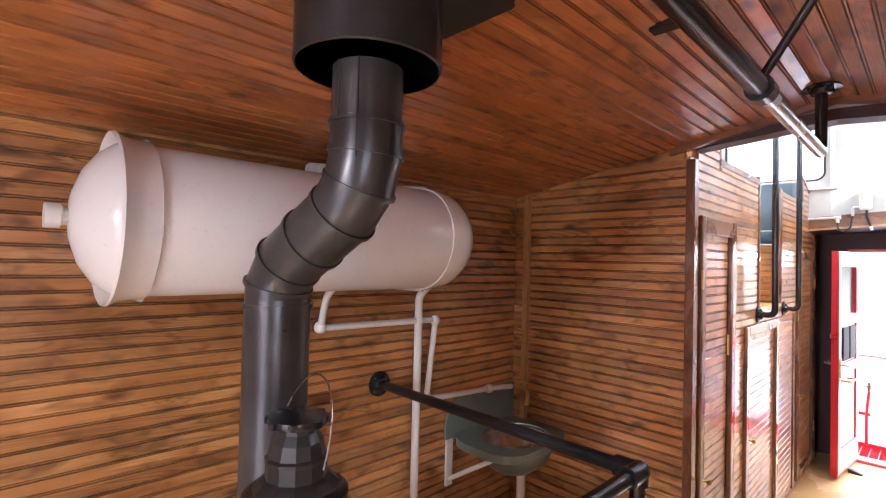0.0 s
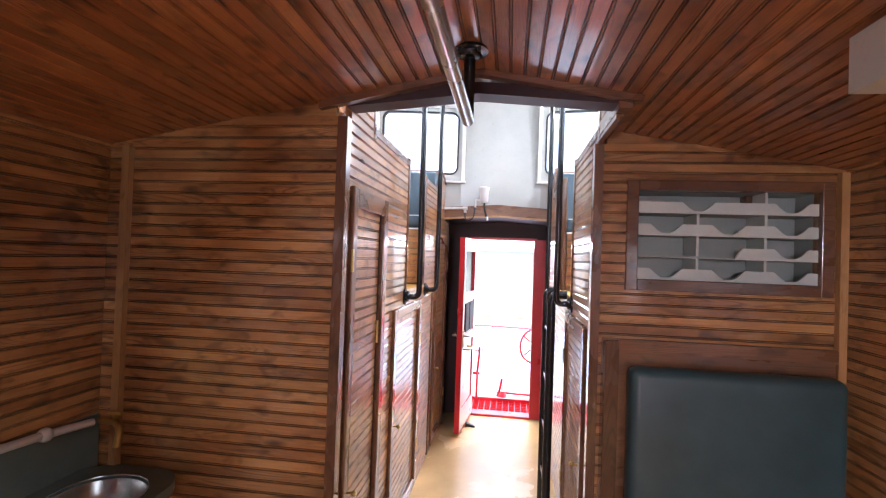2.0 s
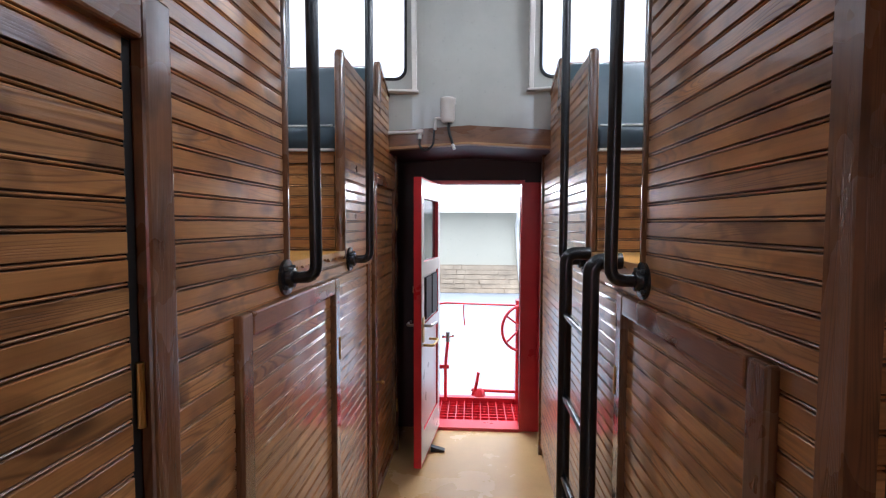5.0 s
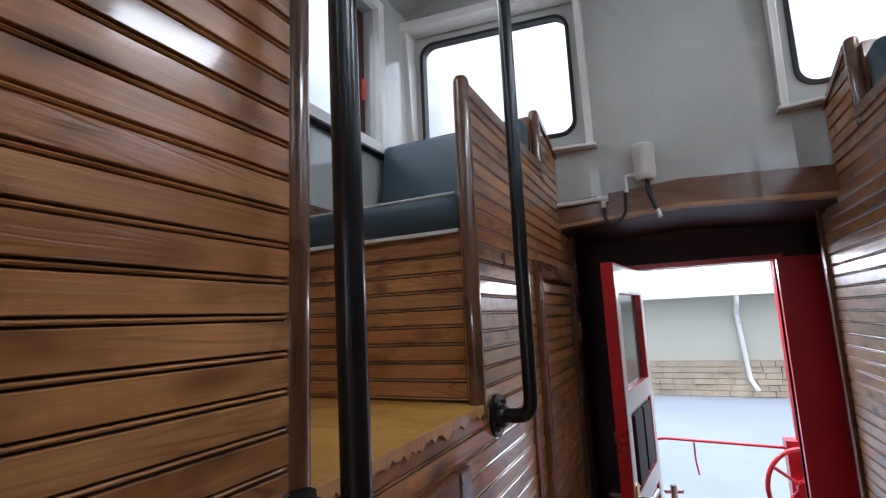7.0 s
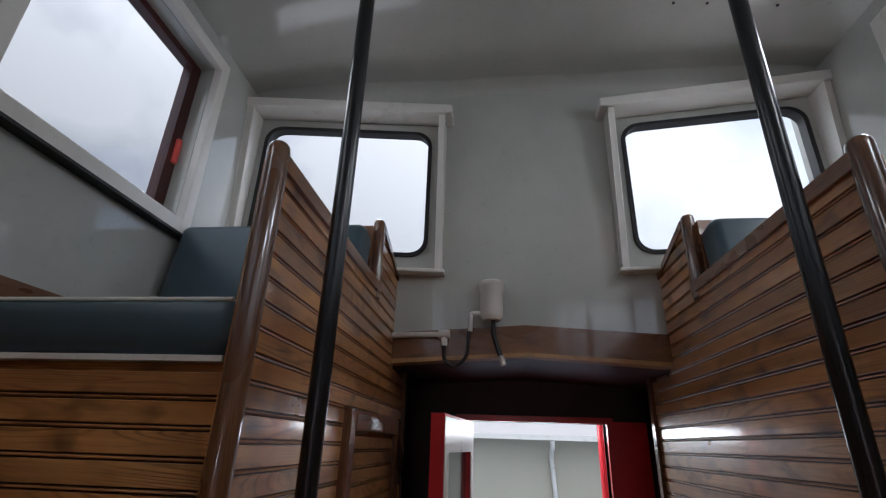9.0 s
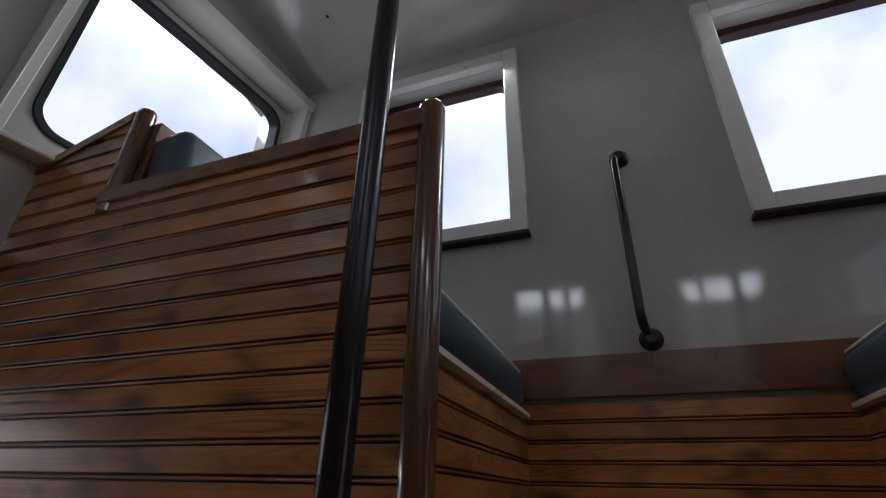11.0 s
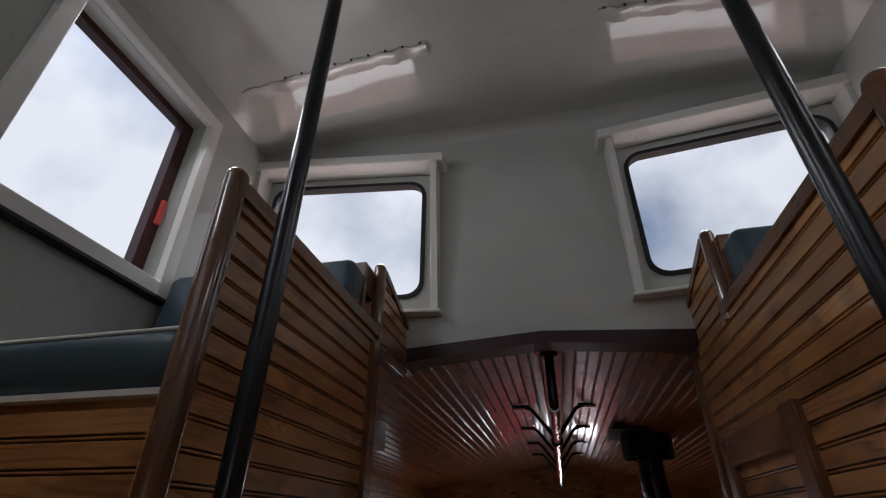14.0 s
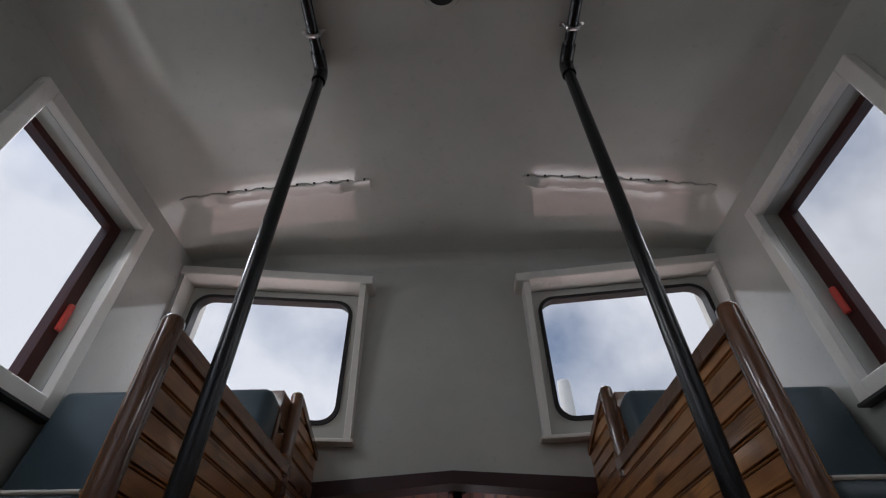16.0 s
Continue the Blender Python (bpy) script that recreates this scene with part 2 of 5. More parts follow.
RACKGREY = paint("grey_rack_lining", (0.40, 0.41, 0.37), (0.4, 0.6), 0.1)
CABBLUE = paint("pale_locker_shelf_paint", (0.68, 0.69, 0.64), (0.35, 0.5), 0.06)

gl = Nodes("window_glass", (1, 1, 1), 0.0)
gl.p.inputs["Transmission Weight"].default_value, gl.p.inputs["IOR"].default_value = 1.0, 1.15
GLASS = gl.m
dg = Nodes("dark_screen_glass", (0.03, 0.035, 0.035), 0.1)
DARKGLASS = dg.m

# ---------------------------------------------------------------- building helpers


def link_mesh(name, bm, material, bevel=0.0):
    if bevel:
        bmesh.ops.bevel(bm, geom=[e for e in bm.edges if e.is_manifold and e.calc_face_angle(0) > 0.6], offset=bevel, segments=4 if bevel > 0.01 else 2, affect="EDGES", profile=0.5)
    bmesh.ops.recalc_face_normals(bm, faces=bm.faces)
    me = bpy.data.meshes.new(name)
    bm.to_mesh(me)
    bm.free()
    me.materials.append(material)
    return new(name, me)


def part(name, bm, material, parent, label="", bevel=0.0, smooth=False):
    """One mesh object under a thing or a part; the mesh is given in the thing's own axes."""
    ob = link_mesh(name, bm, material, bevel)
    ob.parent = parent
    if smooth:
        soft(ob)
    return tagged(ob, label)


def soft(ob, angle=40):
    ob.data.polygons.foreach_set("use_smooth", [True] * len(ob.data.polygons))
    ob.data.set_sharp_from_angle(angle=radians(angle))
    return ob


def thing(name, at=(0, 0, 0), label="", category="", group="", kind=""):
    ob = new(name)
    ob.empty_display_size = 0.05
    ob.matrix_world = at if isinstance(at, Matrix) else Matrix.Translation(at)
    return tagged(ob, label, category, group, kind)


def structure(name, bm, material, label="", category="", bevel=0.0):
    return tagged(link_mesh(name, bm, material, bevel), label, category, "", "structure")


def welded(bm):
    """Joins boxes that share corners into one sheet."""
    bmesh.ops.remove_doubles(bm, verts=bm.verts, dist=0.0001)
    return bm


def box(bm, x0, x1, y0, y1, z0, z1):
    vs = [bm.verts.new((x, y, z)) for x in (x0, x1) for y in (y0, y1) for z in (z0, z1)]
    for f in ((0, 1, 3, 2), (4, 6, 7, 5), (0, 4, 5, 1), (2, 3, 7, 6), (0, 2, 6, 4), (1, 5, 7, 3)):
        bm.faces.new([vs[i] for i in f])
    return bm


def boxes(*rows):
    bm = bmesh.new()
    for r in rows:
        box(bm, *r)
    return bm


def prism(points, axis, a, b):
    """A flat outline, given in the two axes other than axis, drawn out from a to b."""
    bm = bmesh.new()

    def at(p, h):
        return {"x": (h, p[0], p[1]), "y": (p[0], h, p[1]), "z": (p[0], p[1], h)}[axis]

    lo, hi = [bm.verts.new(at(p, a)) for p in points], [bm.verts.new(at(p, b)) for p in points]
    n = len(points)
    bm.faces.new(lo), bm.faces.new(hi)
    for i in range(n):
        bm.faces.new((lo[i], lo[(i + 1) % n], hi[(i + 1) % n], hi[i]))
    return bm


def lathe(profile, segs=32, axis="z"):
    """Turns (radius, height) points about an axis."""
    bm = bmesh.new()
    rings = []
    for r, h in profile:
        ring = []
        for i in range(segs):
            a = 2 * math.pi * i / segs
            c, s = r * math.cos(a), r * math.sin(a)
            ring.append(bm.verts.new({"z": (c, s, h), "y": (c, h, s), "x": (h, c, s)}[axis]))
        rings.append(ring)
    for r0, r1 in zip(rings, rings[1:]):
        for i in range(segs):
            bm.faces.new((r0[i], r0[(i + 1) % segs], r1[(i + 1) % segs], r1[i]))
    bm.faces.new(rings[0]), bm.faces.new(rings[-1])
    return bm


def filleted(points, radius, steps=5):
    pts = [Vector(p) for p in points]
    out = [pts[0]]
    for a, b, c in zip(pts, pts[1:], pts[2:]):
        r = min(radius, (a - b).length * 0.49, (c - b).length * 0.49)
        p, q = b + (a - b).normalized() * r, b + (c - b).normalized() * r
        out += [p.lerp(b, t).lerp(b.lerp(q, t), t) for t in [i / steps for i in range(steps + 1)]]
    return out + [pts[-1]]


def tube(points, radius, segs=14, bend=0.0, bm=None):
    """A round bar along a line, with its corners bent to a radius."""
    bm = bm or bmesh.new()
    pts = filleted(points, bend) if bend else [Vector(p) for p in points]
    ways = [(b - a).normalized() for a, b in zip(pts, pts[1:])]
    ways = [ways[0]] + [(a + b).normalized() for a, b in zip(ways, ways[1:])] + [ways[-1]]
    side = ways[0].orthogonal().normalized()
    rings = []
    for p, w in zip(pts, ways):
        side = (side - w * side.dot(w)).normalized()
        up = w.cross(side)
        rings.append([bm.verts.new(p + radius * (math.cos(a) * side + math.sin(a) * up)) for a in [2 * math.pi * i / segs for i in range(segs)]])
    for r0, r1 in zip(rings, rings[1:]):
        for i in range(segs):
            bm.faces.new((r0[i], r0[(i + 1) % segs], r1[(i + 1) % segs], r1[i]))
    bm.faces.new(rings[0]), bm.faces.new(rings[-1])
    return bm


def round_rect(w, h, r, n=6):
    out = []
    for cx, cy, a0 in ((w / 2 - r, h / 2 - r, 0), (-w / 2 + r, h / 2 - r, 90), (-w / 2 + r, -h / 2 + r, 180), (w / 2 - r, -h / 2 + r, 270)):
        for i in range(n + 1):
            a = radians(a0 + 90 * i / n)
            out.append((cx + r * math.cos(a), cy + r * math.sin(a)))
    return out


def ring(outer, inner, axis, a, b):
    """A flat ring between two loops of as many points, drawn out from a to b."""
    bm = bmesh.new()

    def at(p, h):
        return {"x": (h, p[0], p[1]), "y": (p[0], h, p[1]), "z": (p[0], p[1], h)}[axis]

    loops = [[bm.verts.new(at(p, h)) for p in pts] for pts, h in ((outer, a), (outer, b), (inner, b), (inner, a))]
    n = len(outer)
    for l0, l1 in zip(loops, loops[1:] + loops[:1]):
        for i in range(n):
            bm.faces.new((l0[i], l0[(i + 1) % n], l1[(i + 1) % n], l1[i]))
    return bm


def shifted(pts, dx, dy):
    return [(x + dx, y + dy) for x, y in pts]


def moved(bm, m):
    bmesh.ops.transform(bm, matrix=m, verts=bm.verts)
    return bm


def joined(*bms):
    out = bmesh.new()
    for b in bms:
        me = bpy.data.meshes.new("joining")
        b.to_mesh(me)
        b.free()
        out.from_mesh(me)
        bpy.data.meshes.remove(me)
    return out


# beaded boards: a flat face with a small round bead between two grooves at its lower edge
# a board's section: out from the wall and up; the floors of its two grooves are coloured darker
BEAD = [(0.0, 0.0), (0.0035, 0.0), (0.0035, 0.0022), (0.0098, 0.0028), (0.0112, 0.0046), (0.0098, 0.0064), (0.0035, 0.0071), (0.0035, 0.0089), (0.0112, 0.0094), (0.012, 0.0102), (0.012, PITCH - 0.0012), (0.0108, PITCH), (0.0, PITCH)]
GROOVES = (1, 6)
board_meshes = {}


def board_mesh(length, material):
    key = (round(length, 3), material.name)
    if key not in board_meshes:
        bm = bmesh.new()
        ends = [[bm.verts.new((x, y, z)) for y, z in BEAD] for x in (0.0, length)]
        n = len(BEAD)
        bm.faces.new(ends[0]), bm.faces.new(ends[1])
        for i in range(n):
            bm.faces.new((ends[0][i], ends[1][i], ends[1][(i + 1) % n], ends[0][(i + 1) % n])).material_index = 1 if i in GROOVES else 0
        bmesh.ops.recalc_face_normals(bm, faces=bm.faces)
        me = bpy.data.meshes.new("board")
        bm.to_mesh(me)
        bm.free()
        me.materials.append(material)
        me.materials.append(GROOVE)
        board_meshes[key] = me
    return board_meshes[key]


def board(parent, at, along, out, length, material=None):
    """One board: it starts at a point, runs along a way and faces out."""
    u, n = Vector(along), Vector(out)
    up = Vector((0, 0, 1))
    ob = new("board", board_mesh(length, material or PINE))
    ob.matrix_world = Matrix.Translation(at) @ Matrix((u, n, up)).transposed().to_4x4()
    if parent:
        ob.parent = parent
        ob.matrix_parent_inverse = parent.matrix_world.inverted()
    return ob


def boarding(parent, plane, out, spans, z0, z1, axis="y"):
    """Level boards on a wall. plane: where the wall lies; spans(z): the stretches that a board at that height covers."""
    rows = int((z1 - z0) / PITCH)
    for i in range(rows):
        z = z0 + i * PITCH
        for a, b in spans(z + PITCH / 2):
            if b - a < 0.02:
                continue
            # the bead's lower edge stays down whichever way the wall faces
            if axis == "y":
                if out > 0:
                    board(parent, (plane, b, z), (0, -1, 0), (1, 0, 0), b - a)
                else:
                    board(parent, (plane, a, z), (0, 1, 0), (-1, 0, 0), b - a)
            else:
                if out > 0:
                    board(parent, (a, plane, z), (1, 0, 0), (0, 1, 0), b - a)
                else:
                    board(parent, (b, plane, z), (-1, 0, 0), (0, -1, 0), b - a)


def outside(spans, a, b):
    """Takes the stretch a..b out of spans."""
    res = []
    for s, e in spans:
        if b <= s or a >= e:
            res.append((s, e))
        else:
            if a > s:
                res.append((s, a))
            if b < e:
                res.append((b, e))
    return res

# ---------------------------------------------------------------- the shell of the car


def low_ceiling_z(x):
    a = abs(x)
    return 2.235 - 0.103 * a / 0.56 if a < 0.56 else 2.132 - 0.165 * (a - 0.56) / 0.9


structure("floor", boxes((-HALF, HALF, REAR - 0.05, FRONT + 0.04, -0.12, 0.0)), LINO, "tan linoleum floor with a dull shine", "floor")


def ceiling_boards(x0, x1, y0, y1):
    """Beaded boards that run the length of the car under the low roof."""
    verts, faces = [], []
    n = int(round((x1 - x0) / 0.046))
    step = (x1 - x0) / n
    for i in range(n):
        xa, xb = x0 + i * step, x0 + (i + 1) * step
        a, b = Vector((xa, 0, low_ceiling_z(xa))), Vector((xb, 0, low_ceiling_z(xb)))
        t = (b - a) / PITCH
        down = Vector((t.z, 0, -t.x)).normalized()
        base = len(verts)
        for y in (y0, y1):
            for d, h in BEAD:
                p = a + t * h + down * d
                verts.append((p.x, y, p.z))
        k = len(BEAD)
        faces += [tuple(base + j for j in range(k)), tuple(base + k + j for j in range(k))]
        faces += [(base + j, base + (j + 1) % k, base + k + (j + 1) % k, base + k + j) for j in range(k)]
    return verts, faces


def ceiling_mesh(name, strips):
    me = bpy.data.meshes.new(name)
    verts, faces = [], []
    for s in strips:
        v, f = ceiling_boards(*s)
        faces += [tuple(i + len(verts) for i in q) for q in f]
        verts += v
    me.from_pydata(verts, [], faces)
    me.materials.append(PINE_Y)
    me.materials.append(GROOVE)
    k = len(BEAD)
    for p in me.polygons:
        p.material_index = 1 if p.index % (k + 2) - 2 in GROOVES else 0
    ob = new(name, me)
    bm = bmesh.new()
    bm.from_mesh(me)
    bmesh.ops.recalc_face_normals(bm, faces=bm.faces)
    bm.to_mesh(me)
    bm.free()
    return ob


tagged(ceiling_mesh("ceiling", [(-HALF, AISLE, REAR, BULK_L), (AISLE, HALF, REAR, BULK_R)]), "varnished beaded pine ceiling with a low ridge", "ceiling", "", "structure")
# roof over the low room, above the boards
roof_pts = [(-HALF - 0.1, 1.97), (-0.56, 2.165), (0, 2.268), (0.56, 2.165), (HALF + 0.1, 1.97), (HALF + 0.1, 2.03), (0, 2.30), (-HALF - 0.1, 2.03)]
structure("roof_rear", prism(roof_pts, "y", REAR - 0.3, CUP_B - 0.06), ROOFRED, "weathered pale red roof over the low room", "roof")
for side, nm in ((-1, "left"), (1, "right")):
    x0, x1 = sorted((side * (CUP_X + 0.105), side * (HALF + 0.1)))
    structure("roof_strip_" + nm, boxes((x0, x1, CUP_B - 0.06, CUP_F + 0.06, 2.0, 2.06)), TRIM_Y, "plain roof strip beside the cupola", "roof")
# right bulkhead is set further forward than the left one: a stretch of roof between them
structure("roof_patch", boxes((AISLE + 0.045, CUP_X, CUP_B - 0.06, BULK_R + 0.03, 2.18, 2.23)), TRIM_Y, "plain roof patch over the bulkhead", "roof")


def front_ceiling_z(x):
    return 1.955 - 0.03 * abs(x) / AISLE


structure("ceiling_front", prism([(-HALF, front_ceiling_z(HALF)), (0, 1.955), (HALF, front_ceiling_z(HALF)), (HALF, 2.06), (0, 2.12), (-HALF, 2.06)], "y", CUP_F + 0.005, FRONT + 0.3), MAROON, "dark maroon painted ceiling before the end door", "ceiling")

# side walls, with an unseen, assumed window in the low room's right side
structure("wall_left", boxes((-HALF - 0.08, -HALF, REAR - 0.05, FRONT + 0.05, -0.12, 2.03)), PINE, "varnished beaded pine side wall", "wall")
WIN = (-0.95, -0.25, 1.05, 1.75)
structure("wall_right", boxes((HALF, HALF + 0.08, REAR - 0.05, WIN[0], -0.12, 2.03), (HALF, HALF + 0.08, WIN[1], FRONT + 0.05, -0.12, 2.03), (HALF, HALF + 0.08, WIN[0], WIN[1], -0.12, WIN[2]), (HALF, HALF + 0.08, WIN[0], WIN[1], WIN[3], 2.03)), PINE, "varnished beaded pine side wall", "wall")
DOOR_R = (-0.45, 0.45, 1.86)
DOOR_F = (-0.26, 0.363, 1.772)
structure("wall_rear", boxes((-HALF, DOOR_R[0], REAR - 0.06, REAR, 0, 2.3), (DOOR_R[1], HALF, REAR - 0.06, REAR, 0, 2.3), (DOOR_R[0], DOOR_R[1], REAR - 0.06, REAR, DOOR_R[2], 2.3)), PINE, "varnished pine end wall", "wall")
structure("wall_front", boxes((-HALF, DOOR_F[0], FRONT, FRONT + 0.06, 0, 2.05), (DOOR_F[1], HALF, FRONT, FRONT + 0.06, 0, 2.05), (DOOR_F[0], DOOR_F[1], FRONT, FRONT + 0.06, DOOR_F[2], 2.05)), MAROON, "dark maroon painted end wall round the door", "wall")

# ---------------------------------------------------------------- cupola shell


def cupola_ceiling_z(x):
    return 3.14 - 0.11 * (x / CUP_X) ** 2


arch = [(x, cupola_ceiling_z(x)) for x in [-1.25 + 0.1 * i for i in range(26)]]
soft(structure("ceiling_cupola", prism(arch + [(1.25, 3.3), (-1.25, 3.3)], "y", CUP_B - 0.1, CUP_F + 0.1), GREY, "grey gloss painted sheet ceiling of the cupola", "ceiling"), 30)

# inner and outer edge of each end window, by end and side
WXS = {(1, -1): (0.335, 1.09), (1, 1): (0.375, 1.09), (-1, -1): (0.35, 1.10), (-1, 1): (0.385, 1.10)}
WZS = {1: (2.29, 2.955), -1: (2.315, 2.955)}


def splayed(bm, end):
    """The end walls bend back towards the sides."""
    for v in bm.verts:
        v.co.y -= end * max(abs(v.co.x) - 0.30, 0) * 0.13
    return bm

for nm, ya, yb, z0 in (("front", CUP_F, CUP_F + 0.06, 2.03), ("rear", CUP_B - 0.06, CUP_B, 2.16)):
    zr = z0 if nm == "front" else 2.185
    (lin, lout), (rin, rout) = (WXS[1 if nm == "front" else -1, s] for s in (-1, 1))
    rows = [(-CUP_X - 0.1, -lout, ya, yb, z0, 3.2), (-lin, rin, ya, yb, z0, 3.2), (rout, CUP_X + 0.1, ya, yb, zr, 3.2), (rin, AISLE + 0.02, ya, yb, z0, zr)]
    WZ0, WZ1 = WZS[1 if nm == "front" else -1]
    for s in (-1, 1):
        a, b = sorted((-lin, -lout) if s < 0 else (rin, rout))
        rows += [(a, b, ya, yb, zr if s > 0 else z0, WZ0), (a, b, ya, yb, WZ1, 3.2)]
    structure("wall_cupola_" + nm, splayed(welded(boxes(*rows)), 1 if nm == "front" else -1), GREY, "grey gloss painted steel end wall of the cupola", "wall")

# the four side windows: along the wall, and from sill to head
SYS = {-1: ((2.76, 3.275, 2.245, 2.87), (3.797, 4.415, 2.297, 2.90)), 1: ((2.76, 3.275, 2.245, 2.87), (3.885, 4.37, 2.29, 2.90))}
for s, nm in ((-1, "left"), (1, "right")):
    a, b = sorted((s * CUP_X, s * (CUP_X + 0.11)))
    SY = SYS[s]
    rows = [(a, b, CUP_B - 0.06, SY[0][0], 2.19, 3.2), (a, b, BULK_R + 0.032, SY[0][0], 1.905, 2.19), (a, b, BULK_R + 0.175, SY[0][0], 1.40, 1.905), (a, b, SY[0][1], SY[1][0], 1.40, 3.2), (a, b, SY[1][1], CUP_F + 0.06, 1.40, 3.2)]
    for y0, y1, SZ0, SZ1 in SY:
        rows += [(a, b, y0, y1, 1.40, SZ0), (a, b, y0, y1, SZ1, 3.2)]
    structure("wall_cupola_" + nm, welded(boxes(*rows)), GREY, "grey gloss painted steel side wall of the cupola", "wall")


# coved corner between the ceiling and the end walls
for end, y in ((1, CUP_F), (-1, CUP_B)):
    bm = bmesh.new()
    rows_ = []
    for i in range(39):
        x = -1.11 + 2.22 * i / 38
        zc = cupola_ceiling_z(x) + 0.002
        r = min(0.08, zc - 2.966)
        yw = y - end * (max(abs(x) - 0.30, 0) * 0.13 - 0.002)
        rows_.append([bm.verts.new((x, yw - end * r * (1 - math.sin(radians(a))), zc - r * (1 - math.cos(radians(a))))) for a in range(0, 91, 10)])
    for p, q in zip(rows_, rows_[1:]):
        for j in range(9):
            bm.faces.new((p[j], p[j + 1], q[j + 1], q[j]))
    soft(structure("ceiling_cove", bm, GREY, "rounded grey painted corner under the ceiling", "ceiling"), 60)


def rounded_post(x0, x1, y0, y1, z0, z1):
    """An upright post of rounded section with a domed top."""
    outline = round_rect(x1 - x0, y1 - y0, min(x1 - x0, y1 - y0) * 0.48, 5)
    bm = bmesh.new()
    rings = []
    for inset, z in ((1.0, z0), (1.0, z1 - 0.016), (0.93, z1 - 0.007), (0.75, z1 - 0.002), (0.45, z1)):
        rings.append([bm.verts.new(((x0 + x1) / 2 + p[0] * inset, (y0 + y1) / 2 + p[1] * inset, z)) for p in outline])
    for r0, r1 in zip(rings, rings[1:]):
        for i in range(len(outline)):
            bm.faces.new((r0[i], r0[(i + 1) % len(outline)], r1[(i + 1) % len(outline)], r1[i]))
    bm.faces.new(rings[0]), bm.faces.new(rings[-1])
    return bm


def fascia(name, y0, y1, low, high, dip_low, dip_high, lab):
    pts = [(-AISLE, low - dip_low), (0, low), (AISLE, low - dip_low), (AISLE, high - dip_high), (0, high), (-AISLE, high - dip_high)]
    return structure(name, prism(pts, "y", y0, y1), TRIM_X if name.endswith("front") else MAROON, lab, "trim", 0.003)


fascia("trim_fascia_front", CUP_F - 0.035, CUP_F + 0.03, 1.968, 2.063, 0.028, 0.03, "brown wooden fascia under the cupola's end wall")
fascia("trim_fascia_rear", CUP_B - 0.06, CUP_B + 0.03, 2.150, 2.19, 0.040, 0.030, "dark maroon painted fascia under the cupola's end wall")
pts = [(-0.56, 2.092), (0, 2.203), (0.53, 2.105), (0.55, 2.158), (0, 2.258), (-0.56, 2.158)]
structure("trim_ridge", prism(pts, "y", BULK_L - 0.03, BULK_L + 0.005), TRIM_X, "dark brown moulding where the ceiling ends", "trim", 0.003)
structure("trim_soffit", boxes((AISLE - 0.005, AISLE + 0.04, BULK_L, BULK_R, 2.092, 2.145)), TRIM_Y, "brown edge board of the ceiling", "trim", 0.003)
# pale strip that paints the thin reflection along the fascia's lower edge
structure("trim_sill_front", prism([(-AISLE, 1.925), (0, 1.955), (AISLE, 1.925), (AISLE, 1.94), (0, 1.9675), (-AISLE, 1.94)], "y", CUP_F - 0.04, CUP_F + 0.02), LATH, "pale strip for the reflected line of light under the fascia", "trim")


def end_window(name, side, end):
    """A fixed cupola window with rounded corners in a black seal, in a deep white casing."""
    y = CUP_F if end > 0 else CUP_B
    WX0, WX1 = WXS[end, side]
    WZ0, WZ1 = WZS[end]
    m = Matrix.Translation((0, y, 0)) @ Matrix.Diagonal((1, end, 1, 1))
    t = thing(name, (0, 0, 0), "fixed window with rounded corners and a black rubber seal", "window", "", "structure")
    cx, cz, w, h = side * (WX0 + WX1) / 2, (WZ0 + WZ1) / 2, WX1 - WX0, WZ1 - WZ0
    outer = shifted(round_rect(w, h, 0.002), cx, cz)
    cz -= 0.008
    hole = shifted(round_rect(w - 0.06, h - 0.095, 0.07), cx, cz)
    inner = shifted(round_rect(w - 0.09, h - 0.125, 0.058), cx, cz)
    part("window_panel", splayed(moved(ring(outer, hole, "y", 0.004, 0.03), m), end), GREY, t)
    part("rubber_seal", splayed(moved(ring(hole, inner, "y", -0.006, 0.036), m), end), RUBBER, t, "black rubber seal", smooth=True)
    pane = part("pane", splayed(moved(prism(shifted(round_rect(w - 0.08, h - 0.115, 0.06), cx, cz), "y", 0.014, 0.02), m), end), GLASS, t)
    pane.visible_shadow = False
    x0, x1 = sorted((side * (WX0 - 0.03), side * (WX1 + 0.02)))
    part("lintel", splayed(moved(boxes((x0 - 0.03, x1 + 0.03, -0.10, 0.0, WZ1 - 0.022, WZ1 + 0.020)), m), end), WHITE, t, "", 0.006)
    for xa in (x0, x1 - 0.025):
        # the jambs taper: deep under the lintel, shallow on the sill
        part("jamb", splayed(moved(prism([(0.002, WZ0 - 0.021), (-0.036, WZ0 - 0.021), (-0.088, WZ1 - 0.023), (0.002, WZ1 - 0.023)], "x", xa, xa + 0.025), m), end), WHITE, t, "", 0.003)
    part("sill", splayed(moved(boxes((x0 - 0.012, x1 + 0.012, -0.052, 0.0, WZ0 - 0.036, WZ0 - 0.022)), m), end), WHITE, t, "", 0.004)
    return t


k = 1
for end in (1, -1):
    for side in (-1, 1):
        end_window("window_%d" % k, side, end)
        k += 1


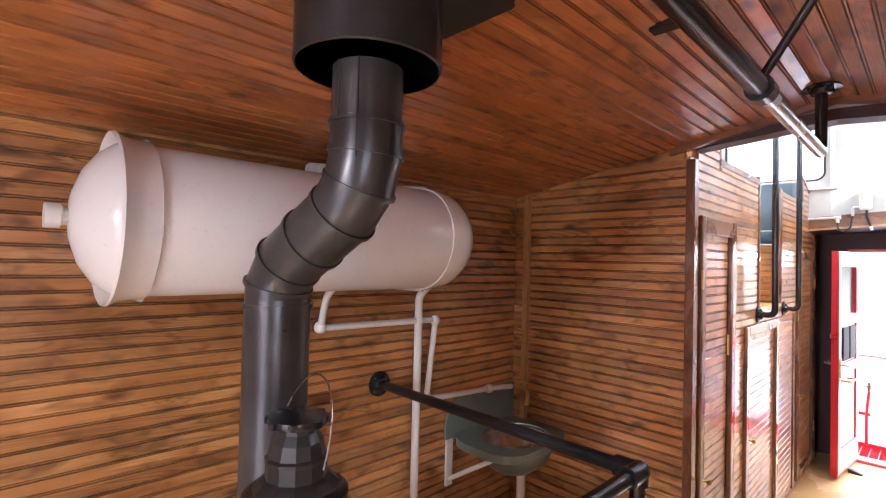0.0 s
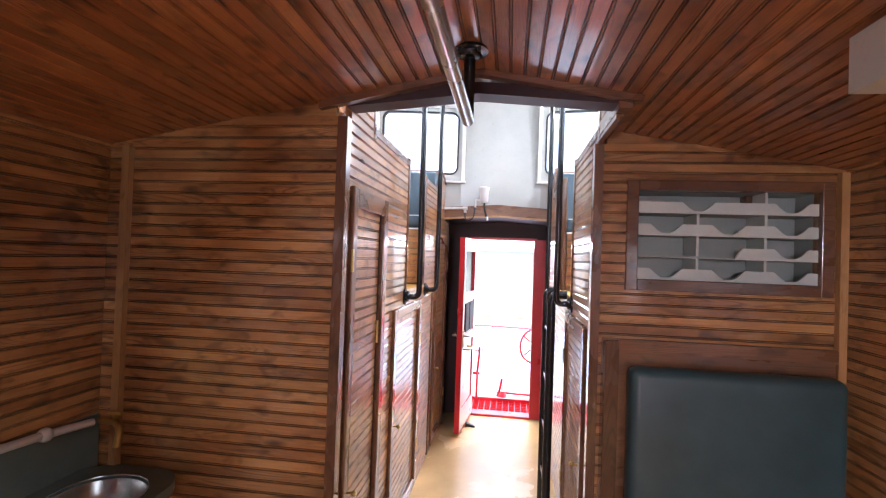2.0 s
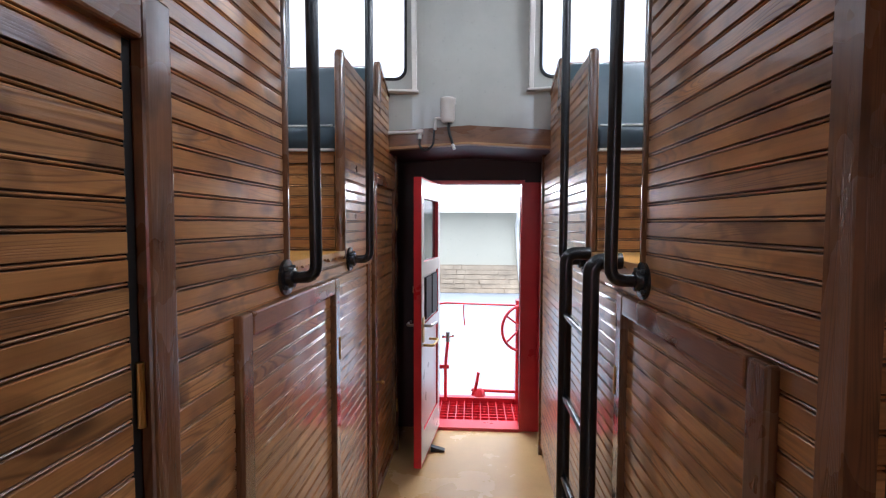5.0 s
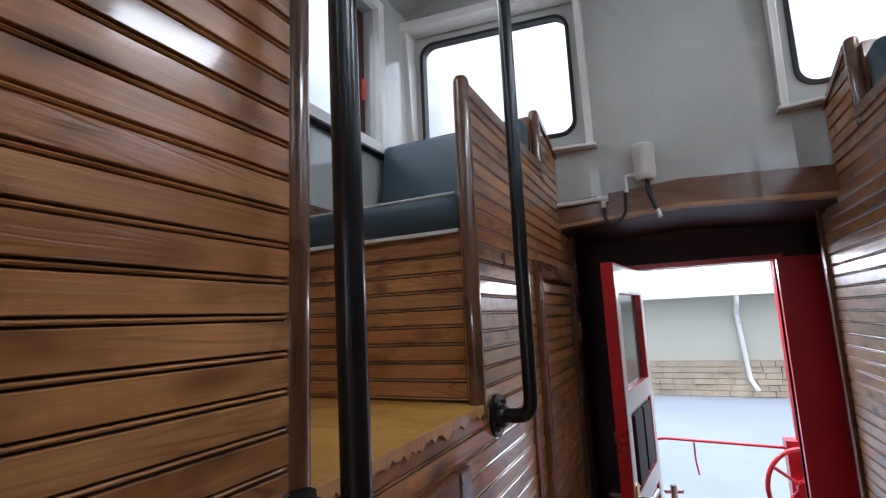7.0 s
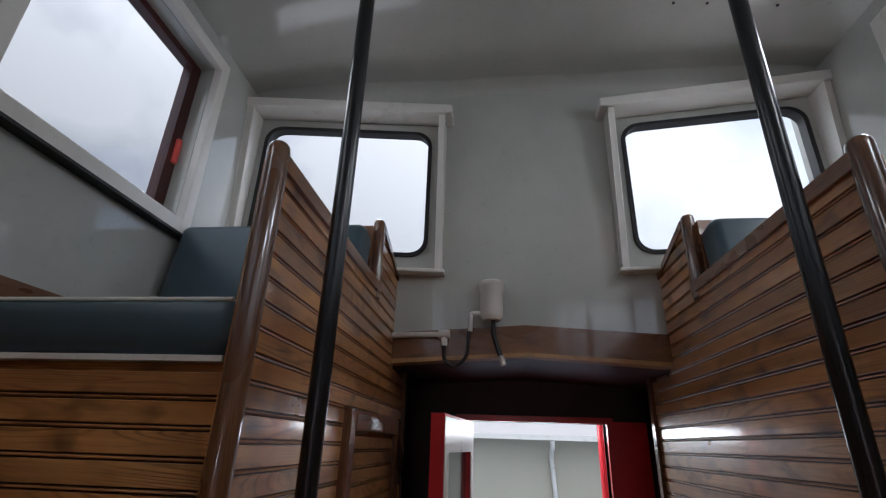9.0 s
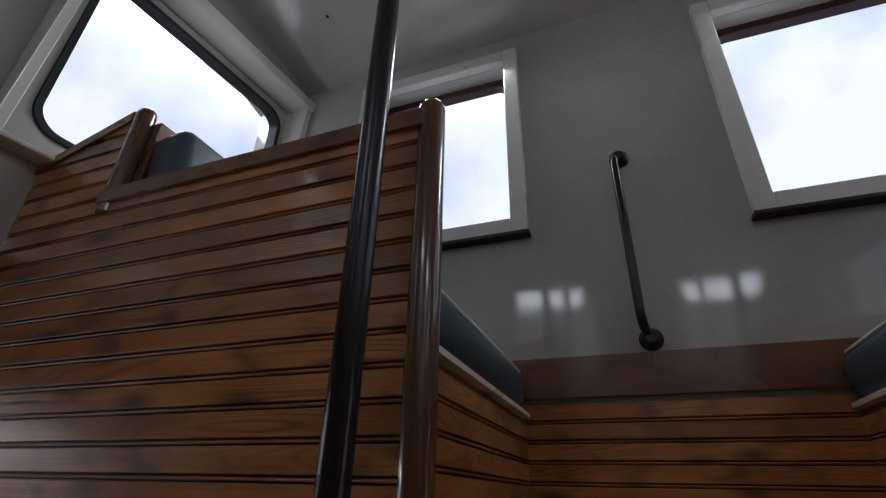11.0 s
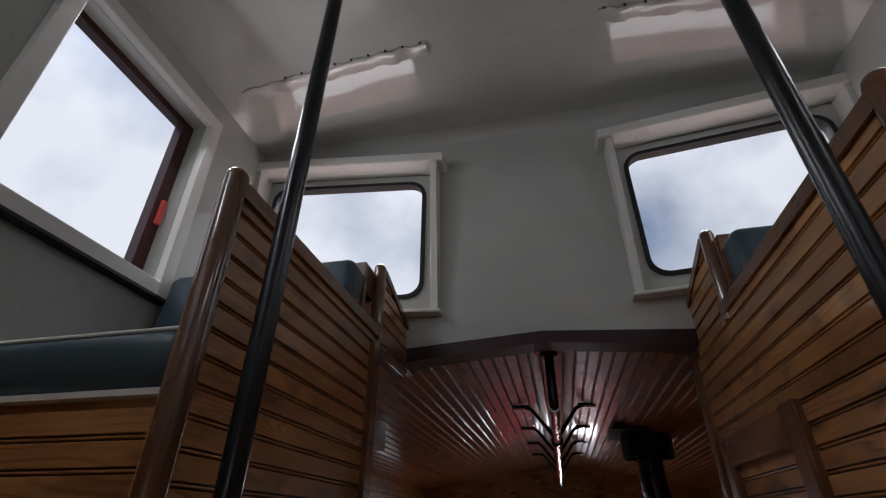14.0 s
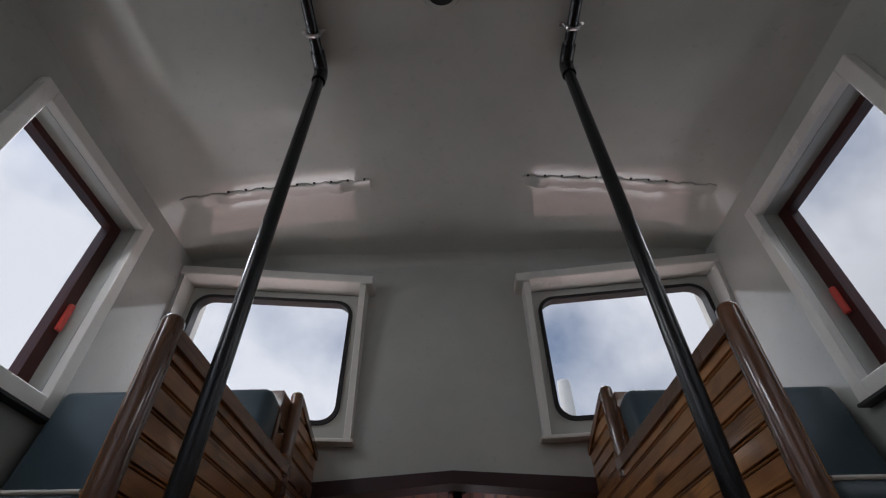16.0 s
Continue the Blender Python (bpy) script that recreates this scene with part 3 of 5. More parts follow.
def side_window(name, side, y0, y1, SZ0, SZ1, slide):
    """A sliding side window: a white casing with mitred corners and a dark red sash."""
    t = thing(name, (0, 0, 0), "sliding window with a dark red sash in a white casing", "window", "", "structure")
    m = Matrix.Translation((side * CUP_X, 0, 0)) @ Matrix.Diagonal((side, 1, 1, 1))
    part("casing", moved(joined(
        boxes((-0.03, 0.0, y0 - 0.045, y0, SZ0 - 0.045, SZ1 + 0.045)), boxes((-0.03, 0.0, y1, y1 + 0.045, SZ0 - 0.045, SZ1 + 0.045)),
        boxes((-0.03, 0.0, y0, y1, SZ1, SZ1 + 0.045)), boxes((-0.03, 0.0, y0, y1, SZ0 - 0.045, SZ0))), m), WHITE, t, "", 0.003)
    part("sill_edge", moved(boxes((-0.036, 0.0, y0 - 0.05, y1 + 0.05, SZ0 - 0.054, SZ0 - 0.0455)), m), RUBBER, t, "dark strip under the casing")
    cy, cz, w, h = (y0 + y1) / 2, (SZ0 + SZ1) / 2, y1 - y0, SZ1 - SZ0
    outer = shifted(round_rect(w, h, 0.002), cy, cz)
    inner = [(max(min(p[0], y1 - (0.045 if slide > 0 else 0.004)), y0 + (0.004 if slide > 0 else 0.045)), p[1]) for p in shifted(round_rect(w - 0.02, h - 0.05, 0.04), cy, cz)]
    part("sash", moved(ring(outer, inner, "x", 0.05, 0.085), m), SASH, t, "dark red painted sash")
    pane = part("pane", moved(boxes((0.066, 0.07, y0 + 0.002, y1 - 0.002, SZ0 + 0.002, SZ1 - 0.002)), m), GLASS, t)
    pane.visible_shadow = False
    yl = y1 - 0.026 if slide > 0 else y0 + 0.008
    part("latch", moved(boxes((0.036, 0.0495, yl, yl + 0.018, SZ0 + 0.2, SZ0 + 0.29)), m), REDSHINE, t, "bright red latch tab", 0.003)
    return t


for side in (-1, 1):
    for place, slide in zip(SYS[side], (-1, 1)):
        side_window("window_%d" % k, side, *place, slide)
        k += 1

# ---------------------------------------------------------------- aisle walls
OPEN0, OPEN_Z = 3.275, 1.385
OPENS = {-1: 3.813, 1: 3.855}
NOTCH0, NOTCH1 = 2.555, 2 * MID - 2.555
PANEL_Z, POST_Z, END_Z = 2.11, 2.325, 2.235
LEND = 5.06


def aisle_spans(z, start, side):
    if z < OPEN_Z:
        return [(start, LEND)]
    if z < PANEL_Z:
        front = LEND if z < 1.92 else CUP_F
        return [(start if z < 2.085 else CUP_B, OPEN0), (OPENS[side], front)]
    if z < POST_Z:
        reach = 1.0 if z < END_Z else (POST_Z - z) / (POST_Z - END_Z)
        return [(NOTCH0 - (NOTCH0 - CUP_B) * reach, NOTCH0), (NOTCH1, NOTCH1 + (CUP_F - NOTCH1) * reach)]
    return []


LOCKERS = {-1: [(2.25, 2.757, 0.07, 1.815), (2.97, 3.71, 0.07, 1.295), (4.33, 4.99, 0.07, 1.75)], 1: [(2.70, 3.43, 0.07, 1.29)]}


def wall_board_spans(side, start):
    def spans(z):
        out = aisle_spans(z, start, side)
        for y0, y1, z0, z1 in LOCKERS[side]:
            if z0 < z < z1:
                out = outside(out, y0 + 0.02, y1 - 0.02)
        return out
    return spans


for side, nm, start in ((-1, "left", BULK_L), (1, "right", BULK_R)):
    x = side * AISLE
    OPEN1 = OPENS[side]
    far = side * (AISLE + 0.026)
    a, b = sorted((x + side * 0.012, far))
    core = joined(boxes((a, b, start, LEND, 0, OPEN_Z - 0.002)), boxes((a, b, start, OPEN0, OPEN_Z - 0.002, 2.085)), boxes((a, b, CUP_B, OPEN0, 2.085, PANEL_Z)),
                  boxes((a, b, OPEN1, LEND, OPEN_Z - 0.002, 1.92)), boxes((a, b, OPEN1, CUP_F, 1.92, PANEL_Z)),
                  prism([(CUP_B, PANEL_Z), (NOTCH0, PANEL_Z), (NOTCH0, POST_Z), (CUP_B, END_Z)], "x", a, b), prism([(NOTCH1, PANEL_Z), (CUP_F, PANEL_Z), (CUP_F, END_Z), (NOTCH1, POST_Z)], "x", a, b))
    wall = structure("wall_aisle_" + nm, core, PINE, "varnished beaded pine locker wall along the aisle", "wall")
    boarding(wall, x + side * 0.012, -side, wall_board_spans(side, start), 0.06, POST_Z)

    for y, sgn in ((OPEN0, -1), (OPEN1, 1)):
        y0, y1 = sorted((y - sgn * 0.005, y + sgn * 0.036))
        soft(structure("trim_post", rounded_post(*sorted((x - side * 0.008, far + side * 0.004)), y0, y1, OPEN_Z - 0.03, PANEL_Z + 0.04), TRIM, "rounded dark wooden post beside the opening", "trim"), 50)
        yn = NOTCH0 if sgn < 0 else NOTCH1
        ye = CUP_B if sgn < 0 else CUP_F
        y0, y1 = sorted((y + sgn * 0.02, yn + sgn * 0.03))
        structure("trim_rail", boxes(sorted((x - side * 0.008, far + side * 0.006)) + [y0, y1, PANEL_Z - 0.012, PANEL_Z + 0.018]), TRIM_Y, "dark wooden cap rail on the panel", "trim", 0.006)
        y0, y1 = sorted((yn - sgn * 0.006, yn + sgn * 0.036))
        soft(structure("trim_post", rounded_post(*sorted((x - side * 0.007, far + side * 0.004)), y0, y1, PANEL_Z - 0.03, POST_Z + 0.02), TRIM, "short rounded wooden post at the notch", "trim"), 50)
        structure("trim_rail", prism([(yn + sgn * 0.03, POST_Z - 0.015), (ye, END_Z - 0.01), (ye, END_Z + 0.012), (yn + sgn * 0.03, POST_Z + 0.01)], "x", *sorted((x - side * 0.006, far + side * 0.004))), TRIM_Y, "dark wooden cap rail on the panel", "trim", 0.004)
    structure("trim_corner", boxes(sorted((x - side * 0.014, x + side * 0.022)) + [start - 0.016, start + 0.03, 0, 2.068]), TRIM, "dark wooden corner board of the bulkhead", "trim", 0.005)
    structure("trim_corner", boxes(sorted((x - side * 0.012, far)) + [LEND - 0.005, LEND + 0.03, 0, 1.925]), TRIM, "dark wooden corner board of the locker wall", "trim", 0.005)
    structure("trim_batten", boxes(sorted((x - side * 0.008, x + side * 0.02)) + [4.22, 4.26, 0.05, 1.30 if side < 0 else 1.30]), TRIM, "narrow wooden batten on the locker wall", "trim", 0.004)
    # lockers' far end wall
    structure("wall_locker_" + nm, boxes(sorted((far, side * HALF)) + [LEND - 0.04, LEND, 0, 1.93]), MAROON, "dark maroon locker end wall", "wall")


def locker_door(side, y0, y1, z0, z1):
    """A boarded locker door in a raised frame."""
    x = side * AISLE
    t = thing("locker_door", (x, (y0 + y1) / 2, z0), "closed beaded pine locker door in a raised brown frame", "locker door", "locker doors")
    m = Matrix.Translation((0, -(y0 + y1) / 2, -z0)) @ Matrix.Diagonal((-side, 1, 1, 1))
    wide = 0.066 if z1 > 1.79 else 0.055
    top = z1 + (0.022 if wide > 0.06 else 0.0)
    part("stile", moved(boxes((-0.008, 0.018, y0, y0 + 0.055, z0, top)), m), TRIM, t, "", 0.006)
    part("stile", moved(boxes((-0.008, 0.018, y1 - wide, y1, z0, top)), m), TRIM, t, "", 0.006)
    if wide > 0.06:
        # a black strip paints the shadow in the gap beside the stile
        part("recess", moved(boxes((-0.013, -0.004, y1 - wide - 0.02, y1 - wide - 0.001, z0 + 0.056, z1 - 0.056)), m), RUBBER, t, "black strip for the shadow in the gap along the door's edge")
        for zh in (0.30, 1.18):
            part("hinge", moved(tube([(0.002, y1 - wide - 0.007, zh), (0.002, y1 - wide - 0.007, zh + 0.10)], 0.006, 10), m), BRASS, t, "brass hinge")
    for za, zb in ((z0, z0 + 0.055), (z1 - 0.055, top)):
        part("rail", moved(boxes((-0.008, 0.018, y0 + 0.055, y1 - wide, za, zb)), m), TRIM_Y, t, "", 0.006)
    part("backing", moved(boxes((-0.030, -0.014, y0 + 0.02, y1 - 0.02, z0, z1)), m), PINE, t)
    z = z0 + 0.055
    while z + PITCH * 0.5 < z1 - 0.055:
        if side < 0:
            edge = wide + (0.021 if wide > 0.06 else 0.001)
            board(t, (x - 0.0135, y1 - edge, z), (0, -1, 0), (1, 0, 0), y1 - y0 - edge - 0.056)
        else:
            board(t, (x + 0.0135, y0 + 0.056, z), (0, 1, 0), (-1, 0, 0), y1 - y0 - 0.112)
        z += PITCH
    for zh in (z0 + 0.22, z1 - 0.30):
        part("hinge", moved(boxes((0.012, 0.022, y0 - 0.002 if side < 0 and y0 < 2.5 else y1 - 0.014, y0 + 0.012 if side < 0 and y0 < 2.5 else y1, zh, zh + 0.085)), m), BRASS, t, "brass hinge", 0.003)
    knob = moved(lathe([(0.004, 0), (0.004, 0.02), (0.010, 0.026), (0.011, 0.034), (0.007, 0.040)], 14, "x"), Matrix.Translation((0.017, y0 + 0.03, z0 + 0.62)))
    part("knob", moved(knob, m), BRASS, t, "small brass knob", smooth=True)
    return t


for side in (-1, 1):
    for d in LOCKERS[side]:
        locker_door(side, *d)

# ---------------------------------------------------------------- bulkheads and boarding of the low room
RACK = (0.632, 1.303, 1.522, 1.880)
bl = structure("wall_bulkhead_left", boxes((-HALF, -AISLE - 0.036, BULK_L, BULK_L + 0.03, 0, 2.2)), PINE, "varnished beaded pine bulkhead", "wall")
boarding(bl, BULK_L, -1, lambda z: [(-HALF, -AISLE - 0.023)], 0.02, 2.09, "x")
br = structure("wall_bulkhead_right", boxes((AISLE + 0.036, RACK[0], BULK_R, BULK_R + 0.03, 0, 2.2), (RACK[1], HALF, BULK_R, BULK_R + 0.03, 0, 2.2), (RACK[0], RACK[1], BULK_R, BULK_R + 0.03, 0, RACK[2]), (RACK[0], RACK[1], BULK_R, BULK_R + 0.03, RACK[3], 2.2)), PINE, "varnished beaded pine bulkhead round a paper rack", "wall")


def bulk_right_spans(z):
    out = [(AISLE + 0.023, HALF)]
    if RACK[2] - 0.04 < z < RACK[3] + 0.04:
        out = outside(out, RACK[0] - 0.03, RACK[1] + 0.03)
    if z < 1.27:
        out = outside(out, 0.56, HALF)
    return out


boarding(br, BULK_R, -1, bulk_right_spans, 0.02, 2.11, "x")
boarding(bpy.data.objects["wall_left"], -HALF, 1, lambda z: [(REAR, BULK_L - 0.012)], 0.02, 1.99)
boarding(bpy.data.objects["wall_right"], HALF, -1, lambda z: outside([(REAR, BULK_R - 0.012)], WIN[0] - 0.02, WIN[1] + 0.02) if WIN[2] < z < WIN[3] else [(REAR, BULK_R - 0.012)], 0.02, 1.99)
structure("trim_lath_left", boxes((-HALF + 0.082, -HALF + 0.112, BULK_L - 0.038, BULK_L - 0.012, 0.0, 1.955)), LATH, "pale wooden lath in the corner", "trim", 0.004)
structure("trim_lath_right", boxes((HALF - 0.04, HALF - 0.012, BULK_R - 0.04, BULK_R - 0.012, 0.0, 1.955)), LATH, "pale wooden lath in the corner", "trim", 0.004)

# platforms and seat risers in the cupola
for side, nm in ((-1, "left"), (1, "right")):
    a, b = sorted((side * (AISLE + 0.0), side * CUP_X))
    OPEN1 = OPENS[side]
    structure("platform_" + nm, boxes((a, b, OPEN0 - 0.02, OPEN1 + 0.02, OPEN_Z - 0.022, OPEN_Z)), PLY, "bare yellow plywood platform with a rough edge", "platform")
    # splintered edge of the plywood over the locker wall
    random.seed(11 + side)
    steps = [(OPEN0 + 0.002 + (OPEN1 - OPEN0 - 0.004) * i / 46, OPEN_Z - random.choice((0.010, 0.012, 0.015, 0.022)) - random.uniform(0, 0.006)) for i in range(47)]
    structure("trim_rough_edge", prism(steps + [(steps[-1][0], OPEN_Z + 0.0015), (steps[0][0], OPEN_Z + 0.0015)], "x", *sorted((side * (AISLE - 0.009), side * (AISLE - 0.001)))), LATH, "splintered plywood edge", "trim")
    cup_wall = bpy.data.objects["wall_cupola_" + nm]
    boarding(cup_wall, side * CUP_X, -side, lambda z: [(OPEN0 - 0.02, OPEN1 + 0.02)], OPEN_Z + 0.002, 1.865 if side < 0 else 1.81)
    structure("trim_dado_" + nm, boxes(sorted((side * (CUP_X - 0.022), side * CUP_X)) + [OPEN0 - 0.6, OPEN1 + 0.6, 1.865 if side < 0 else 1.81, 1.955 if side < 0 else 1.90]), TRIM_Y, "plain brown wooden dado board", "trim", 0.003)
    for sgn, y in ((-1, OPEN0 - 0.03), (1, OPEN1 + 0.03)):
        riser = structure("wall_riser_" + nm, boxes((a + 0.036 if side > 0 else a, b if side > 0 else b - 0.036) + tuple(sorted((y, y + sgn * 0.02))) + (OPEN_Z - 0.02, 1.77)), PINE, "beaded pine front under a bench seat", "wall")
        lo, hi = (a + 0.036, b) if side > 0 else (a, b - 0.036)
        boarding(riser, y, -sgn, lambda z: [(lo, hi)], OPEN_Z + 0.002, 1.77, "x")
        structure("trim_seat_edge", boxes((lo, hi) + tuple(sorted((y - sgn * 0.02, y + sgn * 0.03))) + (1.771, 1.78)), WHITE, "pale edging strip under the seat cushion", "trim", 0.003)

# ---------------------------------------------------------------- cupola: benches, poles, ladder, small fittings


def cushion(bm_box, r=0.03):
    bm = boxes(bm_box)
    bmesh.ops.bevel(bm, geom=list(bm.edges), offset=r, segments=4, affect="EDGES", profile=0.5)
    return bm


def bench(side, end):
    """A bench seat: its cushion, and a leaning back with a wooden board behind."""
    y = MID + end * 0.29 + (0.045 if side > 0 and end > 0 else 0.0)
    t = thing("bench_seat", pose(side * (AISLE + CUP_X) / 2, y, 1.78) @ Matrix.Diagonal((1, end, 1, 1)), "blue-grey vinyl bench seat with a leaning back", "bench seat", "bench seats in the cupola")
    w = (CUP_X - AISLE - 0.045) / 2
    part("seat", cushion((-w, w, -0.012, 0.50 if side > 0 and end < 0 else 0.56, 0.001, 0.092)), VINYL, t, smooth=True)
    part("piping", tube([(-w + 0.02, 0.0, 0.088), (w - 0.02, 0.0, 0.088)], 0.004, 8), CABBLUE, t, "pale piping along the seat")
    back = cushion((-w, w, -0.05, 0.05, 0.0, 0.40), 0.028)
    deep = 0.0 if side > 0 and end < 0 else 0.01 if side > 0 else 0.055
    part("backrest", moved(back, pose(0, 0.53 + deep, 0.105, -8)), VINYL, t, smooth=True)
    part("back_board", boxes((-w, w, 0.618 + deep, 0.638 + deep, 0.13, 0.53)), TRIM_X, t, "brown wooden board behind the back", 0.004)
    if deep < 0.05:
        part("top_board", boxes((-w, w, 0.639 + deep, 0.70, 0.435, 0.53)), TRIM_X, t, "brown wooden shelf behind the back", 0.004)
    return t


for side in (-1, 1):
    for end in (-1, 1):
        bench(side, end)


def flange(t, at, axis, r=0.048):
    """A pipe flange with four bolts, facing along +axis (x) in the thing's axes."""
    prof = [(r, 0), (r, 0.008), (r * 0.62, 0.011), (r * 0.55, 0.024), (r * 0.5, 0.026)]
    f = part("flange", moved(lathe(prof, 28, "x"), at), BLACK, t, "black iron flange", smooth=True)
    for i in range(4):
        a = radians(45 + 90 * i)
        part("bolt", moved(lathe([(0.006, 0.0), (0.006, 0.012), (0.004, 0.014)], 8, "x"), at @ Matrix.Translation((0.004, r * 0.76 * math.cos(a), r * 0.76 * math.sin(a)))), SCREWM, f)
    return f


POLE_Y = (3.25, 3.91)
POLE_LEAN = -0.038     # the rear upright leans back towards its top
for side in (-1, 1):
    t = thing("grab_pole", (side * AISLE, MID, 1.347), "black painted pipe pole bent along the cupola ceiling", "grab pole", "grab poles")
    x = -side * 0.085
    top = cupola_ceiling_z(0.385) - 1.347 - 0.02
    ya, yb = POLE_Y[0] - MID, POLE_Y[1] - MID
    part("pipe", tube([(-side * 0.01, ya, 0), (x, ya, 0), (x, ya + POLE_LEAN, top), (x, yb, top), (x, yb, 0), (-side * 0.01, yb, 0)], 0.0165, 16, 0.045), BLACK, t, smooth=True)
    for y in (ya, yb):
        flange(t, Matrix.Translation((0, y, 0)) @ Matrix.Diagonal((-side, 1, 1, 1)), "x")
        yt = y + (POLE_LEAN if y < 0 else 0)
        part("elbow", tube([(x, yt - (yt - y) * 0.04, top - 0.065), (x, yt, top), (x, yt + (0.065 if y < 0 else -0.065), top)], 0.0215, 14, 0.035), BLACK, t, smooth=True)
        yc = yt + (0.12 if y < 0 else -0.12)
        c = part("clamp", tube([(x - 0.035, yc, top + 0.017), (x - 0.02, yc, top + 0.012), (x - 0.018, yc, top - 0.016), (x + 0.018, yc, top - 0.016), (x + 0.02, yc, top + 0.012), (x + 0.035, yc, top + 0.017)], 0.006, 6, 0.01), STEEL, t, "steel pipe clamp")

# ladder hung on the right-hand locker wall
lad = thing("ladder", (0.375, 3.60, 0), "black painted pipe ladder hooked over at the top", "ladder")
for y in (-0.19, 0.19):
    part("rail", tube([(0, y, 0.0), (0, y, 1.385), (0.085, y, 1.385)], 0.024, 16, 0.075), BLACK, lad, smooth=True)
for i in range(4):
    part("rung", tube([(0, -0.18, 0.24 + 0.305 * i), (0, 0.18, 0.24 + 0.305 * i)], 0.0125, 12), BLACK, lad, smooth=True)

# upright grab handle on one side wall
for side in (1,):
    t = thing("wall_hold", (side * (CUP_X - 0.001), 3.585, 1.93), "black iron grab handle on the cupola wall", "grab handle")
    part("bar", tube([(0, 0, 0.0), (-side * 0.055, 0.015, 0.025), (-side * 0.055, 0.015, 0.475), (0, 0, 0.50)], 0.0105, 12, 0.03), BLACK, t, smooth=True)
    for z in (0.0, 0.50):
        part("foot", moved(lathe([(0.026, 0), (0.026, 0.01), (0.014, 0.022), (0.012, 0.03)], 16, "x"), Matrix.Translation((0, 0, z)) @ Matrix.Diagonal((-side, 1, 1, 1))), BLACK, t, smooth=True)

# framed vent with a dark screen on the other side wall
t = thing("wall_vent", (-CUP_X, 3.59, 2.42), "white framed opening with a dark mesh screen in the wall", "vent")
part("frame", ring(shifted(round_rect(0.29, 0.36, 0.003), 0.0, 0.18), shifted(round_rect(0.25, 0.28, 0.003), 0.0, 0.18), "x", 0.001, 0.03), WHITE, t, "", 0.003)
part("screen", boxes((0.002, 0.008, -0.125, 0.125, 0.04, 0.32)), SCREENM, t, "dark olive mesh screen")

# round vent in the ceiling
t = thing("ceiling_vent", (0.0, 3.44, cupola_ceiling_z(0.03) - 0.012), "round ceiling vent with a grey rim, a black disc for its shaded hole", "ceiling vent")
part("rim", lathe([(0.047, 0.002), (0.060, 0.003), (0.064, 0.012)], 32), GREY, t, smooth=True)
# no opening is cut: a black disc paints the dark of the hole
part("hole", lathe([(0.0005, 0.0), (0.047, 0.0), (0.047, 0.012)], 32), RUBBER, t)

# lapped, dented seam of the ceiling sheets
bm = bmesh.new()
for s in (-1, 1):
    rows_ = []
    for i in range(61):
        x = 0.30 + 0.72 * i / 60
        wob = 0.004 * math.sin(i * 0.9 + s) + 0.003 * math.sin(i * 2.3)
        z = cupola_ceiling_z(x)
        dent = 0.006 + 0.003 * math.sin(i * 0.55 + 2 * s)
        rows_.append([bm.verts.new((s * x, 2.735 + dy + wob, z + dz)) for dy, dz in ((-0.06, 0.002), (-0.03, -dent * 0.4), (0.0, -dent), (0.012, -dent * 0.8), (0.014, 0.002))])
    for a, b in zip(rows_, rows_[1:]):
        for j in range(4):
            bm.faces.new((a[j], a[j + 1], b[j + 1], b[j]))
soft(structure("trim_ceiling_seam", bm, GREY, "dented lapped seam of the painted ceiling sheets", "trim"), 40)

# rivets and screws
sc = []
for s in (-1, 1):
    for i in range(9):
        sc.append((s * (0.32 + 0.065 * i), 2.75, 1))
for i in range(4):
    sc.append((0.52 + 0.11 * i, 4.44, 1))
bm = bmesh.new()
for x, y, _ in sc:
    bmesh.ops.create_icosphere(bm, subdivisions=1, radius=0.006, matrix=Matrix.Translation((x, y, cupola_ceiling_z(x) - 0.001)))
for s in (-1, 1):
    for end, y in ((1, CUP_F), (-1, CUP_B)):
        for i in range(6):
            bmesh.ops.create_icosphere(bm, subdivisions=1, radius=0.006, matrix=Matrix.Translation((s * (0.265 if end > 0 else 0.30), y, (2.14 if end > 0 else 2.21) + 0.13 * i)))
tagged(link_mesh("rivets", bm, SCREWM), "small dark rivets in rows on the sheet metal", "rivets", "", "stuff")
for end, y in ((1, CUP_F), (-1, CUP_B)):
    for s in (-1, 1):
        structure("trim_seam", boxes((s * 0.285 - 0.02 * (s < 0), s * 0.285 + 0.02 * (s > 0), *sorted((y, y - end * 0.003)), 2.09 if end > 0 else 2.195, 2.255)), GREY, "flat sheet metal seam strip", "trim")

# the white cup with its hose on the front end wall
t = thing("water_filter", (-0.12, CUP_F, 2.075), "white cylindrical water cup with valves and a hose", "water filter")
part("cup", moved(lathe([(0.002, 0.0), (0.030, 0.0), (0.038, 0.012), (0.040, 0.02), (0.040, 0.115), (0.044, 0.12), (0.044, 0.135), (0.036, 0.142)], 28), Matrix.Translation((0, -0.05, 0))), PIPEW, t, smooth=True)
part("bracket", boxes((-0.045, 0.045, -0.012, 0, 0.115, 0.15)), PIPEW, t, "", 0.004)
part("valve", tube([(-0.035, -0.05, 0.025), (-0.075, -0.05, 0.025), (-0.075, -0.05, -0.04)], 0.009, 10, 0.012), PIPEW, t, smooth=True)
part("hose", tube([(0.005, -0.05, 0.0), (0.005, -0.05, -0.05), (0.03, -0.06, -0.13)], 0.008, 10, 0.02), RUBBER, t, "black hose", smooth=True)
part("nozzle", tube([(0.028, -0.06, -0.125), (0.038, -0.063, -0.155)], 0.010, 10), PIPEW, t, smooth=True)
